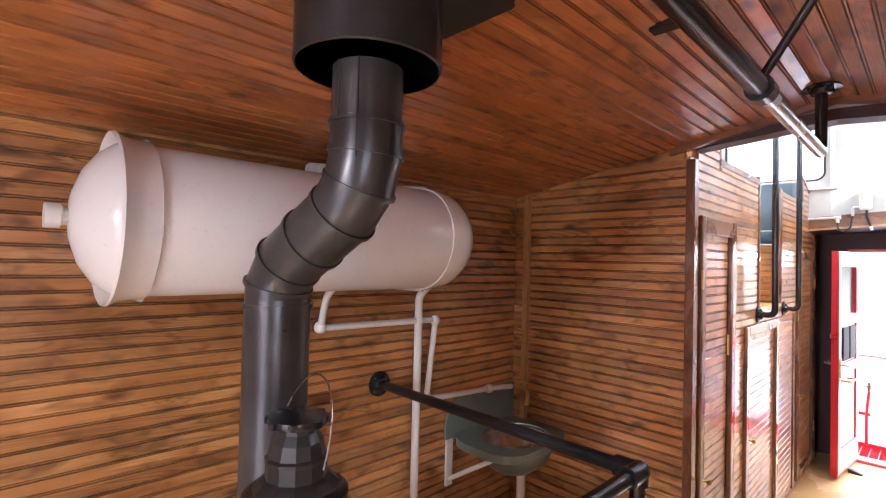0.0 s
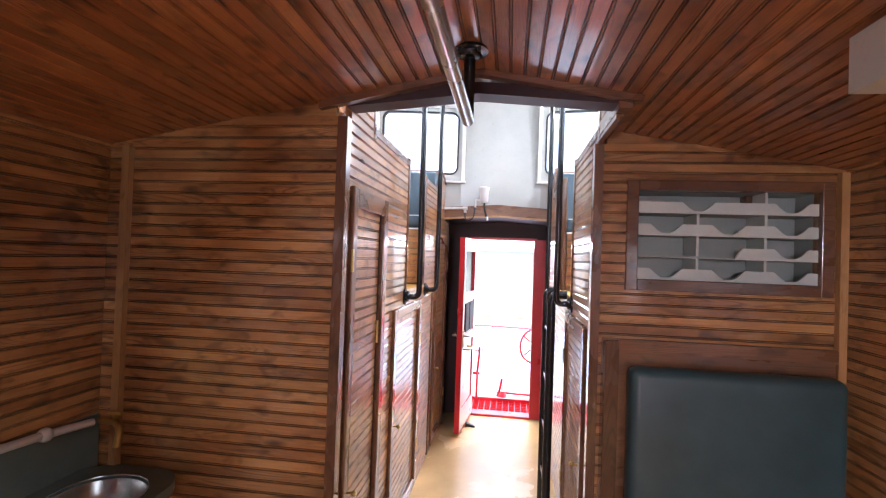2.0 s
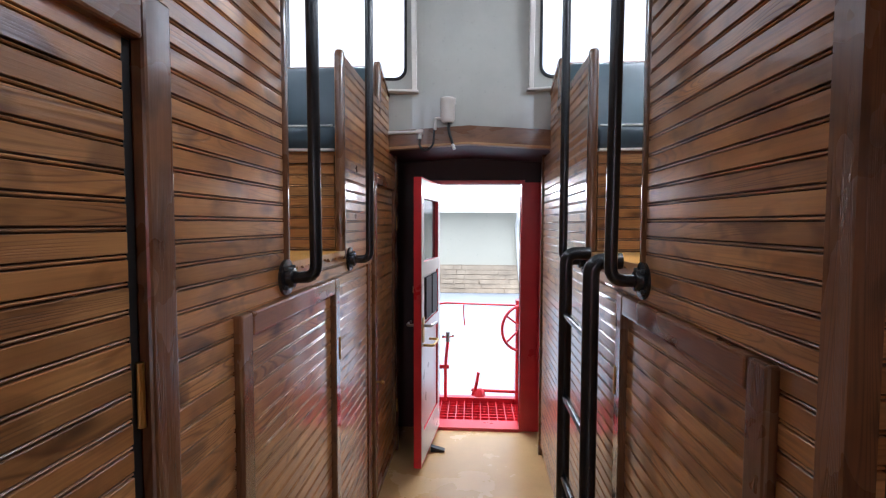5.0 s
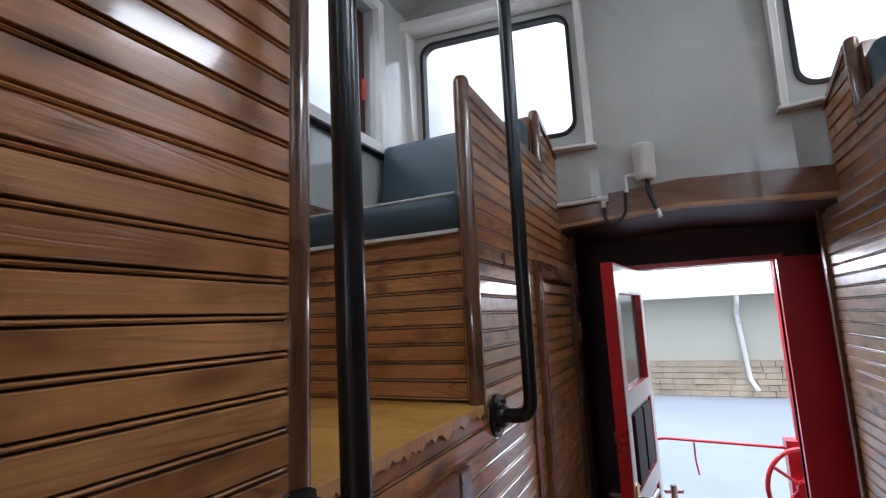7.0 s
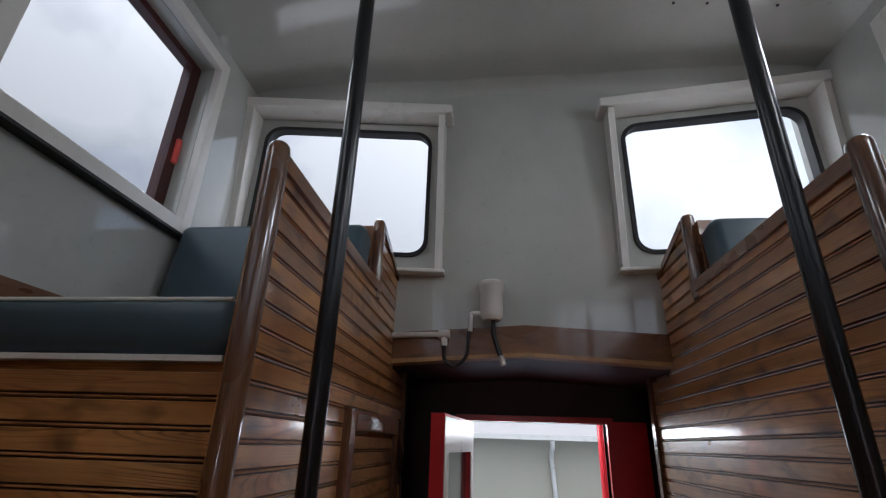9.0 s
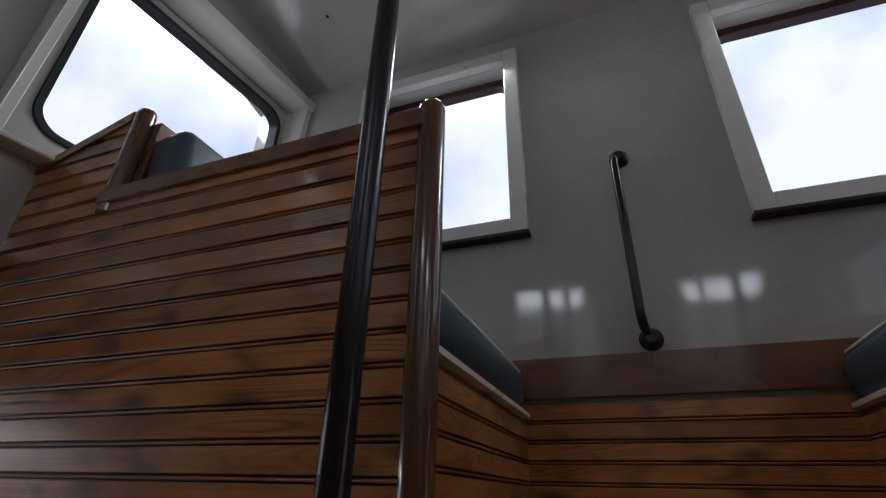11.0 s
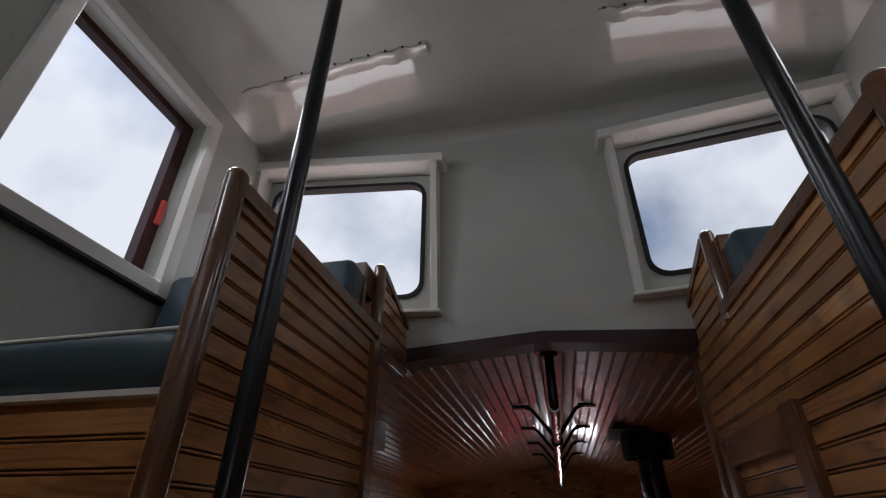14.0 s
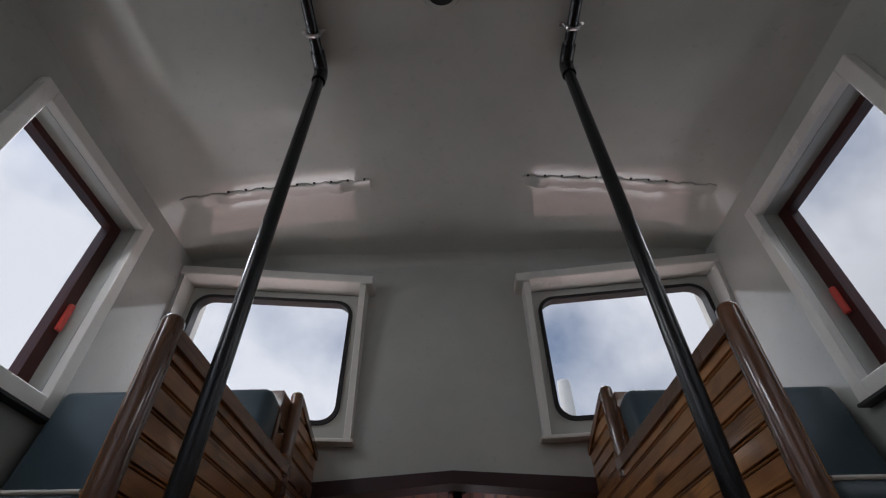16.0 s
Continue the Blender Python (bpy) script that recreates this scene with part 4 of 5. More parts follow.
part("loop", tube([(-0.165, -0.05, -0.06), (-0.165, -0.055, -0.14), (-0.13, -0.055, -0.165), (-0.085, -0.055, -0.13), (-0.08, -0.05, -0.04)], 0.006, 8, 0.04), RUBBER, t, "dark hose loop", smooth=True)
t = thing("water_pipe", (-AISLE, CUP_F - 0.05, 2.02), "white painted pipe along the wooden fascia", "pipe")
part("pipe", tube([(0, 0, 0), (0.19, 0, 0.005)], 0.010, 12), PIPEW, t, smooth=True)
part("tee", joined(tube([(0.165, 0, 0.004), (0.205, 0, 0.005)], 0.016, 12), tube([(0.185, 0, 0.004), (0.185, 0, -0.035)], 0.012, 12)), PIPEW, t, smooth=True)

# ---------------------------------------------------------------- front end door and platform
t = thing("door_frame", (0, FRONT, 0), "red painted frame of the end door", "door frame", "", "structure")
part("jamb", boxes((DOOR_F[1], DOOR_F[1] + 0.025, -0.03, 0.055, 0, DOOR_F[2] + 0.025)), RED, t, "", 0.003)
part("jamb", boxes((DOOR_F[0] - 0.025, DOOR_F[0], -0.03, 0.055, 0, DOOR_F[2] + 0.025)), RED, t, "", 0.003)
part("head", boxes((DOOR_F[0], DOOR_F[1], -0.03, 0.055, DOOR_F[2], DOOR_F[2] + 0.025)), RED, t, "", 0.003)
part("threshold", boxes((DOOR_F[0], DOOR_F[1], -0.04, 0.10, 0.0, 0.022)), RED, t, "pale worn red threshold", 0.004)
part("panel", boxes((DOOR_F[1] + 0.025, DOOR_F[1] + 0.165, -0.022, -0.0025, 0, DOOR_F[2] + 0.01)), RED, t, "red painted board beside the door", 0.003)

leaf = thing("door_1", pose(DOOR_F[0] + 0.005, FRONT - 0.02, 0.02, 0, 0, -96), "open red and white end door with a window", "door", "", "structure")
LW, LH = 0.615, 1.745
outer_rows = [(0.0, 0.075, 0.0, 0.045, 0.0, LH), (LW - 0.075, LW, 0.0, 0.045, 0.0, LH), (0.075, LW - 0.075, 0.0, 0.045, 0.0, 0.20), (0.075, LW - 0.075, 0.0, 0.045, LH - 0.12, LH), (0.075, LW - 0.075, 0.0, 0.045, 1.16, 1.24), (0.075, LW - 0.075, 0.0, 0.045, 0.78, 0.86)]
part("leaf_frame", boxes(*outer_rows), RED, leaf, "", 0.003)
part("face", boxes((0.005, 0.07, 0.0455, 0.048, 0.02, LH - 0.01), (LW - 0.07, LW - 0.006, 0.0455, 0.048, 0.02, LH - 0.01), (0.07, LW - 0.07, 0.0455, 0.048, 0.02, 0.2), (0.07, LW - 0.07, 0.0455, 0.048, 0.78, 0.86), (0.07, LW - 0.07, 0.0455, 0.048, 1.16, 1.24), (0.07, LW - 0.07, 0.0455, 0.048, LH - 0.12, LH - 0.01)), WHITE, leaf, "white painted outer face")
part("lower_panel", boxes((0.075, LW - 0.075, 0.012, 0.035, 0.2, 0.78)), WHITE, leaf)
for i in range(2):
    part("slot", boxes((0.12 + 0.2 * i, 0.28 + 0.2 * i, 0.03, 0.05, 0.88, 1.14)), RUBBER, leaf, "dark narrow pane")
part("middle_panel", boxes((0.075, LW - 0.075, 0.01, 0.035, 0.86, 1.16)), WHITE, leaf)
wp = part("pane", boxes((0.075, LW - 0.075, 0.02, 0.026, 1.24, LH - 0.12)), DARKGLASS, leaf, "dark window pane")
for y, s in ((0.0, -1), (0.048, 1)):
    h = part("lever", tube([(LW - 0.045, y, 0.86), (LW - 0.045, y + s * 0.05, 0.86), (LW - 0.16, y + s * 0.055, 0.86)], 0.009, 10, 0.015), STEEL, leaf, "steel lever handle", smooth=True)
    part("lever_plate", boxes((LW - 0.065, LW - 0.025, min(y, y + s * 0.006), max(y, y + s * 0.006), 0.76, 0.91)), BRASS, h, "brass plate", 0.002)
part("pull_bar", tube([(LW - 0.05, 0.05, 0.74), (LW - 0.05, 0.11, 0.74), (LW - 0.22, 0.11, 0.74), (LW - 0.22, 0.05, 0.74)], 0.008, 10, 0.02), BRASS, leaf, "brass pull bar", smooth=True)
part("lock", boxes((LW - 0.06, LW - 0.02, -0.012, 0.0, 1.06, 1.10)), STEEL, leaf, "", 0.003)
st = thing("door_stop", (-0.24, FRONT - 0.36, 0.0), "dark wedge on the floor by the open door", "door stop")
part("wedge", prism([(0, 0), (0.09, 0), (0.09, 0.012), (0, 0.035)], "y", -0.02, 0.02), RUBBER, st, "", 0.003)

# platform outside
plat = thing("platform", (0, FRONT + 0.06, -0.06), "red steel end platform with an open grating", "platform")
part("edge_beam", boxes((-1.4, 1.4, 0.56, 0.62, -0.10, 0.06)), RED, plat, "", 0.004)
for i in range(22):
    part("grating_bar", boxes((-0.70 + i * 0.066, -0.694 + i * 0.066, 0.05, 0.56, 0.0, 0.028)), RED, plat)
for i in range(9):
    part("cross_bar", boxes((-0.70, 0.70, 0.07 + i * 0.058, 0.075 + i * 0.058, 0.002, 0.020)), RED, plat)
part("tray", boxes((-1.4, 1.4, 0.0, 0.56, -0.10, -0.06)), RED, plat)
rail = thing("end_railing", (0, FRONT + 0.62, 0.0), "red pipe railing with a chain on the end platform", "railing")
for x, h in ((-0.30, 1.95), (0.47, 1.95)):
    part("post", tube([(x, 0, 0.0), (x, 0, h)], 0.028, 14), RED, rail, smooth=True)
part("top_bar", tube([(-0.30, 0.02, 0.80), (-0.2, 0.02, 0.815), (0.47, 0.02, 0.80)], 0.008, 10), RED, rail, smooth=True)
part("hook", tube([(-0.05, 0.03, 0.80), (-0.05, 0.03, 0.70), (-0.04, 0.03, 0.62)], 0.005, 8), RED, rail)
part("low_bar", tube([(0.02, 0.0, 0.07), (0.47, 0.0, 0.06)], 0.014, 10), RED, rail, smooth=True)
wh = thing("brake_wheel", (0.44, FRONT + 0.55, 0.0), "red iron hand brake wheel on its column", "brake wheel")
part("rim", moved(tube([(0.19 * math.cos(a), 0, 0.19 * math.sin(a)) for a in [2 * math.pi * i / 36 for i in range(37)]], 0.012, 10), pose(0, 0, 0.63, 0, 0, 25)), RED, wh, smooth=True)
for i in range(5):
    a = 2 * math.pi * i / 5
    part("spoke", moved(tube([(0.03 * math.cos(a), 0.01, 0.03 * math.sin(a)), (0.185 * math.cos(a), 0, 0.185 * math.sin(a))], 0.009, 8), pose(0, 0, 0.63, 0, 0, 25)), RED, wh)
part("hub", moved(lathe([(0.035, -0.03), (0.04, 0.0), (0.03, 0.03)], 18, "y"), Matrix.Translation((0, 0, 0.63))), RED, wh, smooth=True)
part("column", boxes((-0.05, 0.05, 0.03, 0.13, 0.0, 0.85)), RED, wh, "", 0.01)
va = thing("air_valve", (-0.20, FRONT + 0.56, 0.0), "red pipe with a valve on the end platform", "valve")
part("pipe", tube([(0, 0, 0.0), (0, 0, 0.30), (0.02, 0, 0.52)], 0.014, 10, 0.05), RED, va, smooth=True)
part("handle", joined(tube([(-0.03, 0, 0.54), (0.07, 0, 0.55)], 0.012, 10), tube([(0.02, 0, 0.5), (0.02, 0, 0.58)], 0.018, 10)), STEEL, va)
part("bracket", boxes((-0.09, 0.03, -0.01, 0.01, 0.27, 0.30)), RED, va, "", 0.003)
cp = thing("uncoupling_lever", (0.08, FRONT + 0.60, 0.03), "red coupling lever on the end beam", "lever")
part("arm", tube([(-0.05, 0, 0.0), (-0.02, 0, 0.08), (0.0, 0, 0.20)], 0.014, 10, 0.03), RED, cp, smooth=True)
part("base", moved(lathe([(0.05, 0), (0.045, 0.03), (0.02, 0.06)], 16), Matrix.Translation((0.01, 0, 0))), RED, cp, smooth=True)

# ---------------------------------------------------------------- yard and building outside
structure("ground", boxes((-400, 400, -400, 400, -1.4, -1.1)), ASPHALT, "pale concrete yard", "ground")
bd = thing("building", (0, 20.0, -1.1), "cream building with a stone base and a metal roof", "building")
part("wall", boxes((-14, 14, 0, 0.3, 1.05, 3.05)), CREAM, bd, "cream panel wall")
part("roof", prism([(-0.7, 3.0), (6, 5.2), (6, 5.4), (-0.7, 3.15)], "x", -14.5, 14.5), ROOFGREY, bd, "pale grey metal roof")
part("gutter", boxes((-14.5, 14.5, -0.8, -0.68, 3.0, 3.16)), WHITE, bd, "white gutter", 0.02)
part("stone_base", boxes((-14, 14, -0.06, 0.25, 0, 1.05)), STONE, bd, "tan stone base")
part("downspout", tube([(1.6, -0.74, 3.0), (1.6, -0.70, 2.8), (1.6, -0.12, 2.5), (1.75, -0.12, 0.5), (1.9, -0.3, 0.2)], 0.07, 10, 0.1), WHITE, bd, "white downspout", smooth=True)
random.seed(4)
x = -6.0
stone_bm = bmesh.new()
for row in range(6):
    x = -7.0
    while x < 7.0:
        w = random.uniform(0.25, 0.62)
        box(stone_bm, x + 0.012, x + w - 0.012, -0.06 - random.uniform(0.02, 0.07), -0.055, row * 0.175 + 0.01, row * 0.175 + 0.165)
        x += w
st_ob = part("stone", stone_bm, STONE, bd, "uneven tan facing stones", 0.0)
tagged(st_ob, kind="stuff")

tw = thing("tower", (-17.2, -65.0, -1.1), "pale round water tower far off", "tower")
part("shell", lathe([(1.0, 0), (1.0, 36.0), (0.9, 36.6), (0.3, 36.9)], 32), WHITE, tw, smooth=True)

# another red car behind the rear door
oc = thing("railway_car", (0, -7.0, -1.1), "red railway car standing behind the open rear door", "railway car")
part("body", boxes((-1.5, 1.5, -9, 0, 0.9, 3.95)), RED, oc, "", 0.02)
part("roof", prism([(-1.6, 3.95), (0, 4.2), (1.6, 3.95), (1.6, 4.05), (0, 4.32), (-1.6, 4.05)], "y", -9.2, 0.5), WHITE, oc)
part("emblem", moved(lathe([(0.16, 0), (0.16, 0.01)], 32, "y"), Matrix.Translation((0.15, 0.005, 2.92))), WHITE, oc, "round white emblem")
for i in range(4):
    part("emblem_bar", boxes((0.05, 0.25, 0.016, 0.02, 2.835 + i * 0.05, 2.858 + i * 0.05)), RED, oc)
for i, (xa, wa) in enumerate(((-0.06, 0.08), (0.07, 0.03), (0.15, 0.08), (0.27, 0.07))):
    part("letter_bar", boxes((xa, xa + wa, 0.003, 0.01, 3.14, 3.20)), WHITE, oc)
part("end_window", boxes((0.55, 1.15, -0.01, 0.012, 2.6, 3.4)), DARKGLASS, oc)

# ---------------------------------------------------------------- low room: stove corner
WALLX = -HALF + 0.012
tank = thing("water_tank", (-1.215, 0.84, 1.695), "white enamelled water tank strapped to the wall", "water tank")
prof = [(0.012, -0.685), (0.06, -0.68), (0.12, -0.66), (0.165, -0.63), (0.19, -0.60), (0.2, -0.575), (0.2, 0.50), (0.194, 0.54), (0.165, 0.59), (0.11, 0.622), (0.04, 0.635), (0.01, 0.636)]
part("shell", lathe(prof, 48, "y"), TANK, tank, smooth=True)
part("band", lathe([(0.2005, -0.585), (0.220, -0.612), (0.223, -0.606), (0.212, -0.585), (0.208, -0.56), (0.2075, -0.528), (0.2005, -0.525)], 48, "y"), TANK, tank, "wide white band", smooth=True)
part("band", lathe([(0.2005, 0.442), (0.206, 0.443), (0.206, 0.464), (0.2005, 0.466)], 48, "y"), TANK, tank, "narrow strap", smooth=True)
part("fitting", lathe([(0.030, -0.73), (0.030, -0.70), (0.022, -0.695), (0.022, -0.67), (0.022, -0.66)], 16, "y"), PIPEW, tank, "", smooth=True)
part("fitting", moved(tube([(0, 0, 0.18), (0, 0, 0.215), (-0.12, 0, 0.235)], 0.024, 12, 0.03), Matrix.Translation((0, 0.02, 0))), PIPEW, tank, smooth=True)
for y in (-0.53, 0.455):
    part("strap", tube([(0.02, y, 0.205), (-0.15, y, 0.225), (-0.233, y, 0.225)], 0.009, 8, 0.02), TANK, tank, smooth=True)
    part("strap", tube([(0.02, y, -0.204), (-0.233, y, -0.205)], 0.009, 8), TANK, tank, smooth=True)

pp = thing("water_pipes", (-1.362, 1.425, -0.03), "white painted water pipes under the tank", "pipes")
part("riser", tube([(0, 0, 0.03), (0, 0, 1.48), (0.10, 0, 1.56)], 0.0175, 14, 0.03), PIPEW, pp, smooth=True)
part("branch", tube([(0.13, -0.49, 1.56), (0.04, -0.49, 1.50), (0.0, -0.49, 1.375), (0, 0.105, 1.368), (0, 0.06, 1.01), (0, 0.50, 0.985), (0.02, 0.66, 0.975)], 0.0135, 12, 0.03), PIPEW, pp, smooth=True)
for p in ((0, 0, 1.37), (0, -0.49, 1.378), (0, 0.102, 1.365), (0, 0.063, 1.015), (0.0, 0.50, 0.985)):
    bm = bmesh.new()
    bmesh.ops.create_uvsphere(bm, u_segments=14, v_segments=10, radius=0.024, matrix=Matrix.Translation(p))
    part("joint", bm, PIPEW, pp, smooth=True)

tap = thing("tap", (-1.275, 2.09, 0.90), "small brass tap over the wash basin", "tap")
part("body", tube([(-0.06, 0.02, 0.045), (0, 0.02, 0.045), (0.04, 0.0, 0.03), (0.045, -0.02, -0.03)], 0.012, 12, 0.02), BRASS, tap, smooth=True)
part("handle", joined(tube([(-0.025, 0.02, 0.075), (0.025, 0.02, 0.075)], 0.007, 8), tube([(0, 0.02, 0.045), (0, 0.02, 0.08)], 0.008, 8)), BRASS, tap)

bs = thing("wash_basin", (-1.387, 1.90, 0.775), "grey-green enamelled corner wash basin with a splash back", "wash basin")
sp = [(-0.27, -0.02), (-0.27, 0.03)] + [(-0.27 + 0.15 * (1 - math.cos(radians(a))), 0.03 + 0.15 * math.sin(radians(a))) for a in range(15, 91, 15)] + [(0.25, 0.18), (0.25, -0.02)]
part("splash_back", prism(sp, "x", 0.0, 0.012), GALV, bs, "", 0.003)
part("top", ring(shifted(round_rect(0.40, 0.52, 0.14, 8), 0.20, -0.01), shifted(round_rect(0.28, 0.35, 0.138, 8), 0.22, 0.0), "z", -0.035, 0.0), GALV, bs, "", 0.0)
rim = shifted(round_rect(0.28, 0.35, 0.138, 8), 0.22, 0.0)
bm = bmesh.new()
loops = [[bm.verts.new((0.22 + (p[0] - 0.22) * s, p[1] * s, z)) for p in rim] for s, z in ((1.02, 0.003), (0.97, -0.03), (0.88, -0.085), (0.6, -0.125), (0.15, -0.135))]
for l0, l1 in zip(loops, loops[1:]):
    for i in range(len(rim)):
        bm.faces.new((l0[i], l0[(i + 1) % len(rim)], l1[(i + 1) % len(rim)], l1[i]))
bm.faces.new(loops[-1])
part("bowl", bm, STEEL, bs, "worn steel bowl", smooth=True)
bm = bmesh.new()
loops = [[bm.verts.new((0.22 + (p[0] - 0.22) * s, p[1] * s, z)) for p in rim] for s, z in ((1.15, -0.03), (1.0, -0.10), (0.7, -0.145), (0.16, -0.155))]
for l0, l1 in zip(loops, loops[1:]):
    for i in range(len(rim)):
        bm.faces.new((l0[i], l0[(i + 1) % len(rim)], l1[(i + 1) % len(rim)], l1[i]))
bm.faces.new(loops[-1])
part("underside", bm, GALV, bs, smooth=True)
part("drain", tube([(0.24, 0.02, -0.14), (0.24, 0.02, -0.775)], 0.02, 12), PIPEW, bs, "white drain pipe", smooth=True)
part("bracket", boxes((0.0, 0.012, -0.26, -0.22, -0.24, -0.02)), PIPEW, bs, "white bracket", 0.003)
part("bracket_arm", tube([(0.01, -0.24, -0.21), (0.26, -0.20, -0.05)], 0.011, 8), PIPEW, bs, "white bracket arm")

# stove with its pipe
sv = thing("stove", (-0.80, 0.50, 0.0), "black iron stove with a bent steel smoke pipe", "stove")
part("body", lathe([(0.24, 0.10), (0.26, 0.14), (0.26, 0.20), (0.22, 0.24), (0.25, 0.55), (0.22, 0.86), (0.25, 0.89), (0.25, 0.93), (0.10, 0.95)], 40), STOVE, sv, smooth=True)
for i in range(4):
    a = radians(45 + 90 * i)
    part("leg", tube([(0.2 * math.cos(a), 0.2 * math.sin(a), 0.12), (0.25 * math.cos(a), 0.25 * math.sin(a), 0.0)], 0.02, 8), STOVE, sv)
R = 0.0725
part("lower_pipe", tube([(0, 0, 0.93), (0, 0, 1.515)], R, 32), PIPESTEEL, sv, smooth=True)
bends = [(0, 0, 1.50), (0, 0, 1.545), (0.035, 0.007, 1.60), (0.115, 0.022, 1.651), (0.20, 0.039, 1.705), (0.245, 0.047, 1.758), (0.26, 0.05, 1.82), (0.26, 0.05, 1.875)]
part("elbow", tube(bends, R, 32), PIPESTEEL, sv, "gored elbow", smooth=True)
part("upper_pipe", tube([(0.26, 0.05, 1.876), (0.26, 0.05, 2.14)], R - 0.002, 32), PIPESTEEL, sv, smooth=True)
ways = [(Vector(b) - Vector(a)).normalized() for a, b in zip(bends, bends[1:])]
for p, w in [(bends[0], ways[0])] + [(b, (u + v).normalized()) for b, u, v in zip(bends[1:], ways, ways[1:])] + [(bends[-1], ways[-1])]:
    p = Vector(p)
    part("crimp", tube([p - w * 0.0045, p - w * 0.0025, p + w * 0.0025, p + w * 0.0045], R + 0.005, 32), PIPESTEEL, sv, "raised joint ring", smooth=True)
for ang, z0_, z1_ in ((-85, 1.88, 2.14), (-50, 1.80, 2.14)):
    cx, cy = 0.26 + (R - 0.0015) * math.cos(radians(ang)), 0.05 + (R - 0.0015) * math.sin(radians(ang))
    part("seam", tube([(cx, cy, z0_), (cx, cy, z1_)], 0.0022, 6), PIPESTEEL, sv, "raised pipe seam")
col = thing("ceiling_collar", (-0.54, 0.55, 1.985), "black steel smoke pipe collar under the ceiling", "pipe collar")
part("sleeve", lathe([(0.141, 0.001), (0.143, 0.0), (0.146, 0.003), (0.146, 0.165)], 44), STOVE, col, smooth=True)
# the lining's black puts the shade inside the collar into its colour
part("lining", lathe([(0.1405, 0.001), (0.138, 0.13), (0.08, 0.14)], 44), RUBBER, col, "inside coloured black for its shade", smooth=True)
part("plate", ring(round_rect(0.42, 0.42, 0.02), round_rect(0.26, 0.26, 0.129), "z", 0.138, 0.146), STOVE, col)

la = thing("lantern", (-0.63, 0.47, 0.951), "black railway lantern with a domed chimney, blue lens and wire bail", "lantern")
part("body", lathe([(0.09, 0), (0.103, 0.004), (0.103, 0.03), (0.095, 0.036), (0.095, 0.185), (0.102, 0.190), (0.102, 0.200), (0.086, 0.212)], 32), BLACK, la, smooth=True)
ch = part("chimney", lathe([(0.086, 0.2115), (0.070, 0.226), (0.060, 0.232), (0.059, 0.262), (0.062, 0.264), (0.062, 0.270), (0.056, 0.274), (0.050, 0.300), (0.040, 0.318), (0.038, 0.330)], 12), STOVE, la, "faceted dark steel chimney")
part("hood", lathe([(0.038, 0.330), (0.057, 0.333), (0.059, 0.338), (0.057, 0.346), (0.03, 0.352), (0.02, 0.353)], 28), BLACK, la, smooth=True)
for i in range(8):
    a = 2 * math.pi * i / 8 + 0.2
    part("hood_tooth", moved(boxes((0.045, 0.063, -0.007, 0.007, 0.334, 0.346)), Matrix.Rotation(a, 4, "Z")), BLACK, la)
for ang, lens in ((45, True), (-45, True)):
    m = Matrix.Rotation(radians(ang), 4, "Z") @ Matrix.Translation((0.09, 0, 0.115))
    rim = part("lens_rim", moved(lathe([(0.062, 0.0), (0.066, 0.012), (0.060, 0.03), (0.052, 0.032)], 28, "x"), m), BLACK, la, smooth=True)
    part("lens", moved(lathe([(0.052, 0.026), (0.045, 0.040), (0.028, 0.049), (0.002, 0.052)], 28, "x"), m), BLUELENS, rim, "blue glass lens", smooth=True)
part("bail", tube([(0.10 * math.cos(a), 0.045 * math.sin(a), 0.27 + 0.15 * math.sin(a)) for a in [math.pi * i / 16 for i in range(17)]], 0.0018, 6), STEEL, la, "thin wire bail")

# guard rail round the stove
gr = thing("guard_rail", (-0.25, 1.16, 0.0), "black pipe guard rail round the stove", "guard rail")
part("cross_rail", tube([(WALLX + 0.25, 0.075, 1.085), (0, 0, 1.115)], 0.0185, 16), BLACK, gr, smooth=True)
part("long_rail", tube([(0, 0, 1.115), (0, -1.2, 1.115)], 0.0185, 16), BLACK, gr, smooth=True)
part("post", tube([(0, 0, 1.115), (0, 0, 0.0)], 0.0185, 16), BLACK, gr, smooth=True)
part("post", tube([(0, -1.2, 1.115), (0, -1.2, 0.0)], 0.0185, 16), BLACK, gr, smooth=True)
part("elbow", joined(tube([(-0.055, 0.003, 1.114), (0.012, 0, 1.115)], 0.026, 16), tube([(0, 0.012, 1.115), (0, -0.055, 1.115)], 0.026, 16), tube([(0, 0, 1.13), (0, 0, 1.085)], 0.026, 16)), BLACK, gr, smooth=True)
flange(gr, Matrix.Translation((WALLX + 0.25, 0.075, 1.085)), "x", 0.052)

# hand rail along the ceiling
hr = thing("ceiling_hand_rail", (-0.015, 0.0, 2.0), "black pipe hand rail with worn steel end on the ceiling", "hand rail")
part("pipe", tube([(0, REAR + 0.1, 0), (0, 1.215, 0)], 0.0215, 18), BLACK, hr, "black painted length", smooth=True)
part("worn_pipe", tube([(0, 1.215, 0), (0, 1.985, 0)], 0.0185, 18), STEEL, hr, "bare worn steel length", smooth=True)
part("sleeve", tube([(0, 1.19, 0), (0, 1.235, 0)], 0.029, 18), BLACK, hr, smooth=True)
part("end_elbow", tube([(0, 1.93, 0), (0, 1.985, 0), (0, 1.985, 0.205)], 0.0175, 16, 0.03), BLACK, hr, smooth=True)
flange(hr, Matrix.Translation((0, 1.985, 0.218)) @ pose(0, 0, 0, 0, 90, 0), "x", 0.055)
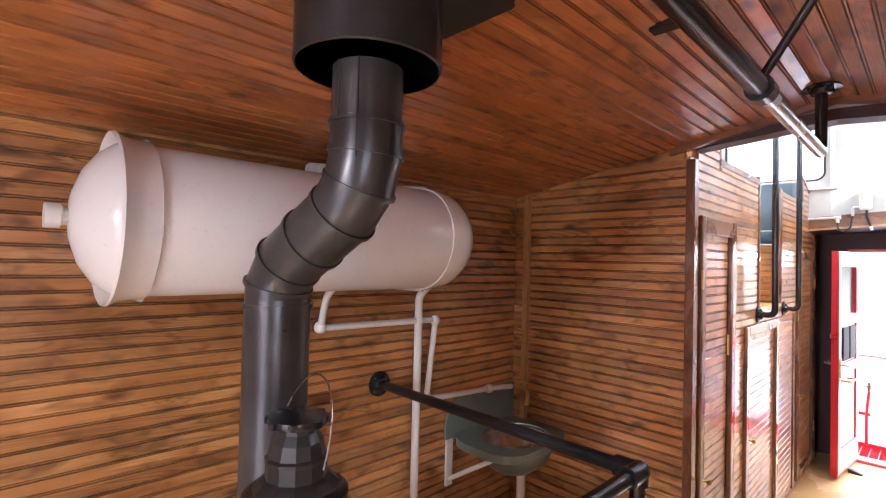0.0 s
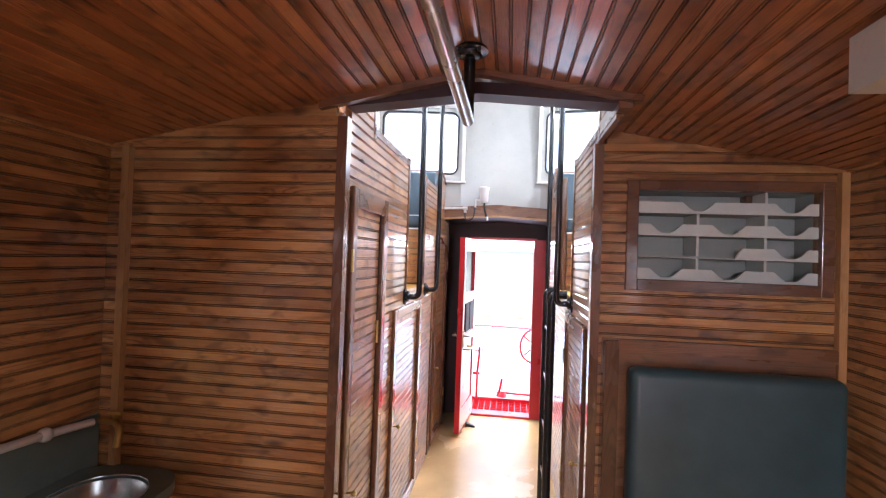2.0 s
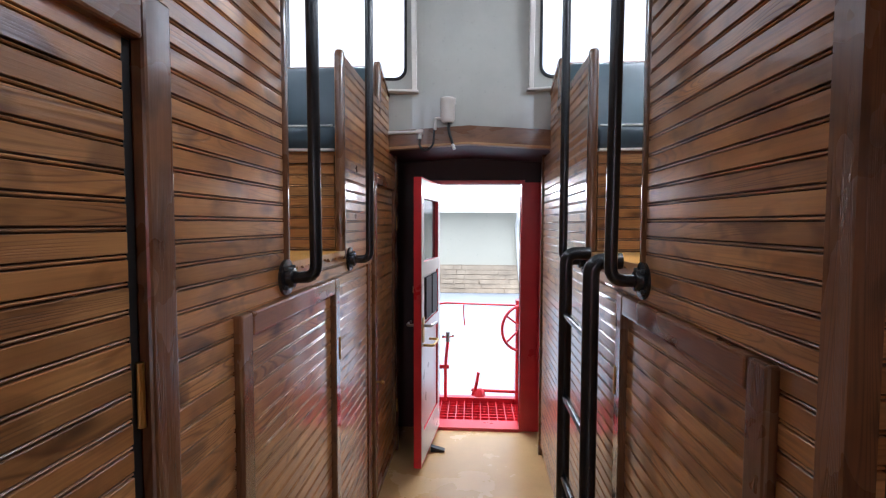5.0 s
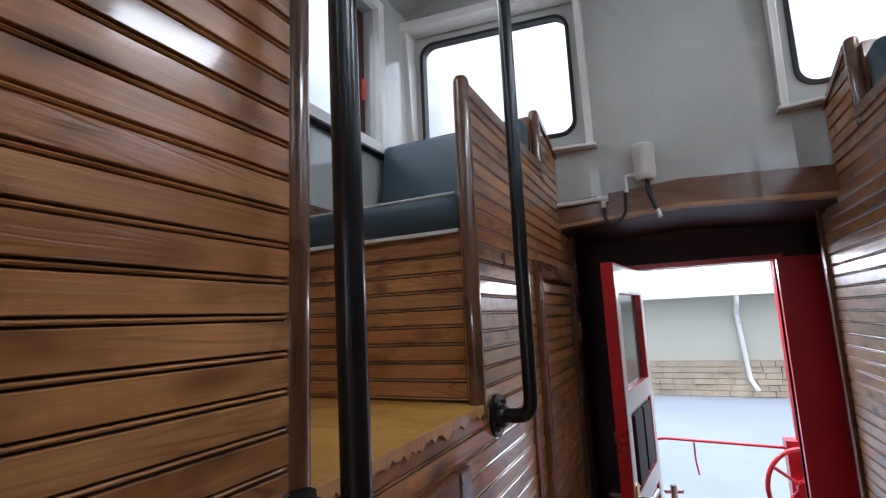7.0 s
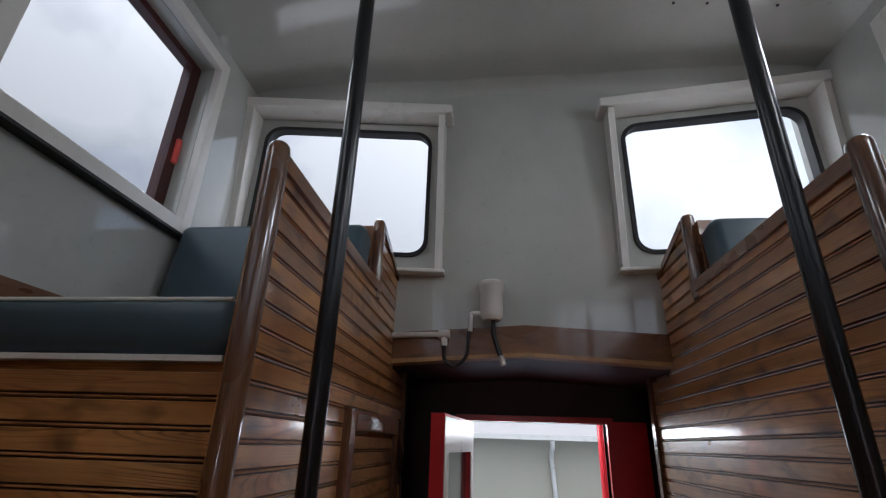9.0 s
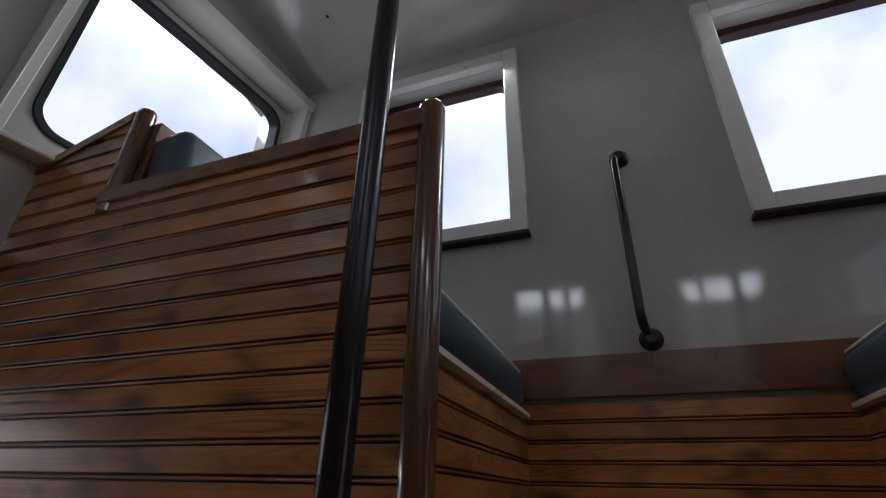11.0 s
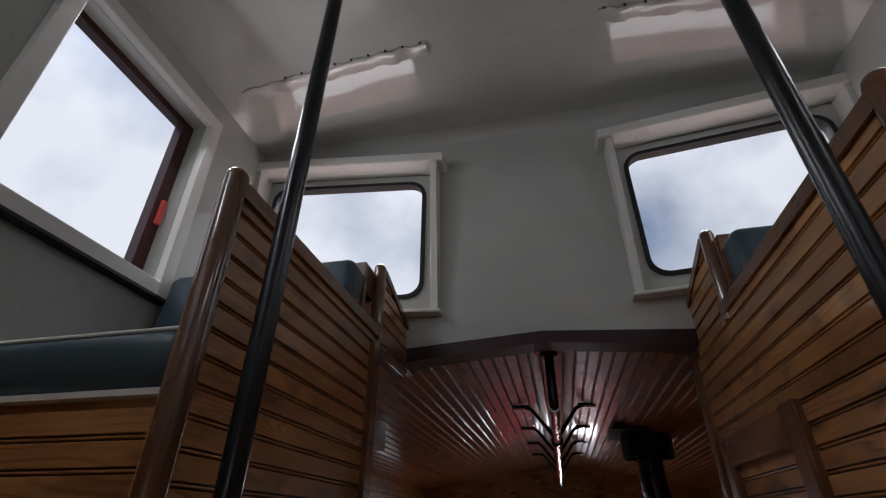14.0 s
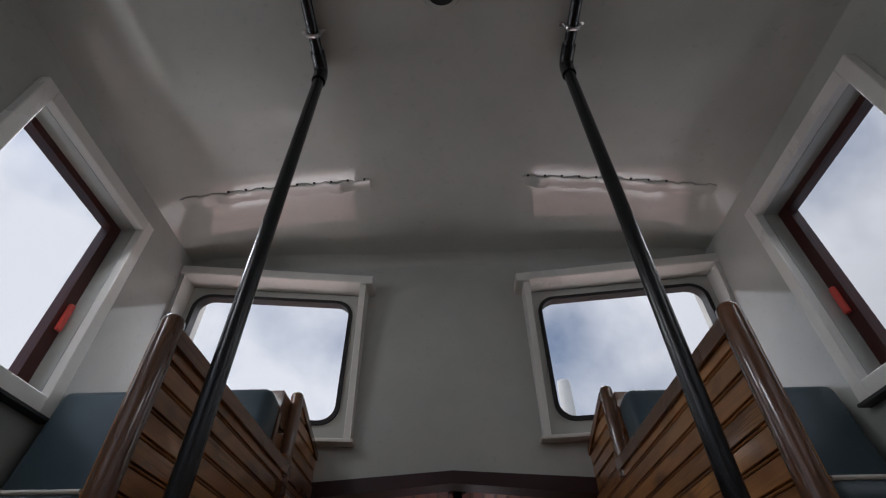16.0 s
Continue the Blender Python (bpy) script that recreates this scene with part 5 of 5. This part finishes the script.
for i in range(4):
    y = 1.19 - 0.62 * i
    for s in (-1, 1):
        zt = low_ceiling_z(0.17) - 2.0 - 0.014
        br_ = part("bracket", tube([(0, y, 0.01), (s * 0.115, y - 0.035, zt - 0.02), (s * 0.15, y - 0.037, zt - 0.008)], 0.0095, 10, 0.015), BLACK, hr, smooth=True)
        part("foot", boxes((*sorted((s * 0.125, s * 0.215)), y - 0.055, y - 0.018, zt - 0.016, zt)), BLACK, br_, "", 0.004)

# ---------------------------------------------------------------- right bulkhead: paper rack and seat back
rk = thing("paper_rack", (0.0, BULK_R, 0.0), "pale painted pigeonhole rack for papers set in the wall", "paper rack")
x0, x1, z0, z1 = RACK
part("frame", joined(boxes((x0 - 0.045, x0, -0.028, 0.004, z0 - 0.045, z1 + 0.04)), boxes((x1, x1 + 0.045, -0.028, 0.004, z0 - 0.045, z1 + 0.04)), boxes((x0, x1, -0.028, 0.004, z1, z1 + 0.04)), boxes((x0, x1, -0.028, 0.004, z0 - 0.045, z0))), TRIM_X, rk, "brown wooden frame", 0.003)
for piece, size in (("side", (x0 - 0.012, x0, 0.031, 0.155, z0 - 0.012, z1 + 0.012)), ("side", (x1, x1 + 0.012, 0.031, 0.155, z0 - 0.012, z1 + 0.012)), ("top", (x0, x1, 0.031, 0.155, z1, z1 + 0.012)),
                    ("bottom", (x0, x1, 0.031, 0.155, z0 - 0.012, z0)), ("back", (x0 - 0.012, x1 + 0.012, 0.155, 0.165, z0 - 0.012, z1 + 0.012))):
    part(piece, boxes(size), RACKGREY, rk)
rows = 4
cell = (z1 - z0) / rows
cuts = {0: [0.17, 0.52, 0.86], 1: [0.86], 2: [0.17, 0.52, 0.86], 3: [0.35, 0.86]}
for r in range(rows):
    za = z0 + r * cell
    part("shelf", boxes((x0, x1, 0.009, 0.15, za, za + 0.009)), RACKGREY, rk)
    hl = 0.046
    outline = [(x0 + (0.55 * (x1 - x0) if r == 1 else 0), za)]
    outline.append((outline[0][0], za + (0.009 if r == 1 else hl)))
    for c in cuts[r]:
        cx = x0 + c * (x1 - x0)
        outline += [(cx - 0.062, za + hl), (cx - 0.035, za + hl * 0.45), (cx - 0.018, za + hl * 0.22), (cx + 0.018, za + hl * 0.22), (cx + 0.035, za + hl * 0.45), (cx + 0.062, za + hl)]
    if r == 1:
        outline = [(x0 + 0.55 * (x1 - x0), za), (x0 + 0.60 * (x1 - x0), za + hl)] + outline[2:]
    outline += [(x1, za + hl), (x1, za)]
    part("lip", prism(outline, "y", -0.004, 0.008), CABBLUE, rk, "scalloped front lip")
    for c in ((0.35, 0.725) if r != 3 else (0.725,)):
        xd = x0 + c * (x1 - x0)
        part("divider", boxes((xd - 0.005, xd + 0.005, 0.004, 0.15, za + 0.009, za + cell)), CABBLUE, rk)

sb = thing("padded_seat_back", (0.98, BULK_R, 0.59), "black leather padded seat back in a brown wooden frame", "seat back")
part("panel", boxes((-0.42, HALF - 0.98 - 0.045, -0.035, -0.003, -0.4, 0.64)), TRIM_X, sb)
part("pad", cushion((-0.385, HALF - 0.98 - 0.05, -0.135, -0.036, -0.3, 0.595), 0.035), LEATHER, sb, "black leather pad", smooth=True)
part("frame_stile", boxes((-0.475, -0.425, -0.10, -0.003, -0.59, 0.69)), TRIM, sb, "", 0.006)
part("frame_rail", boxes((-0.425, HALF - 0.98 - 0.045, -0.05, -0.0035, 0.642, 0.69)), TRIM_X, sb, "", 0.006)

# white box on the ceiling
cb = thing("ceiling_box", (0.90, 1.52, low_ceiling_z(0.9) - 0.16), "white painted box fixed under the ceiling", "box")
part("box_body", boxes((-0.10, 0.14, -0.06, 0.10, 0.035, 0.15)), WHITE, cb, "", 0.006)

# side window of the low room: out of view, added to let in light
sw = thing("window_side_room", (HALF, 0, 0), "plain window assumed in the side wall, out of view", "window", "", "structure")
part("window_frame", joined(boxes((-0.03, 0.06, WIN[0] - 0.05, WIN[0], WIN[2] - 0.05, WIN[3] + 0.05)), boxes((-0.03, 0.06, WIN[1], WIN[1] + 0.05, WIN[2] - 0.05, WIN[3] + 0.05)), boxes((-0.03, 0.06, WIN[0], WIN[1], WIN[3], WIN[3] + 0.05)), boxes((-0.03, 0.06, WIN[0], WIN[1], WIN[2] - 0.05, WIN[2]))), TRIM, sw, "", 0.003)
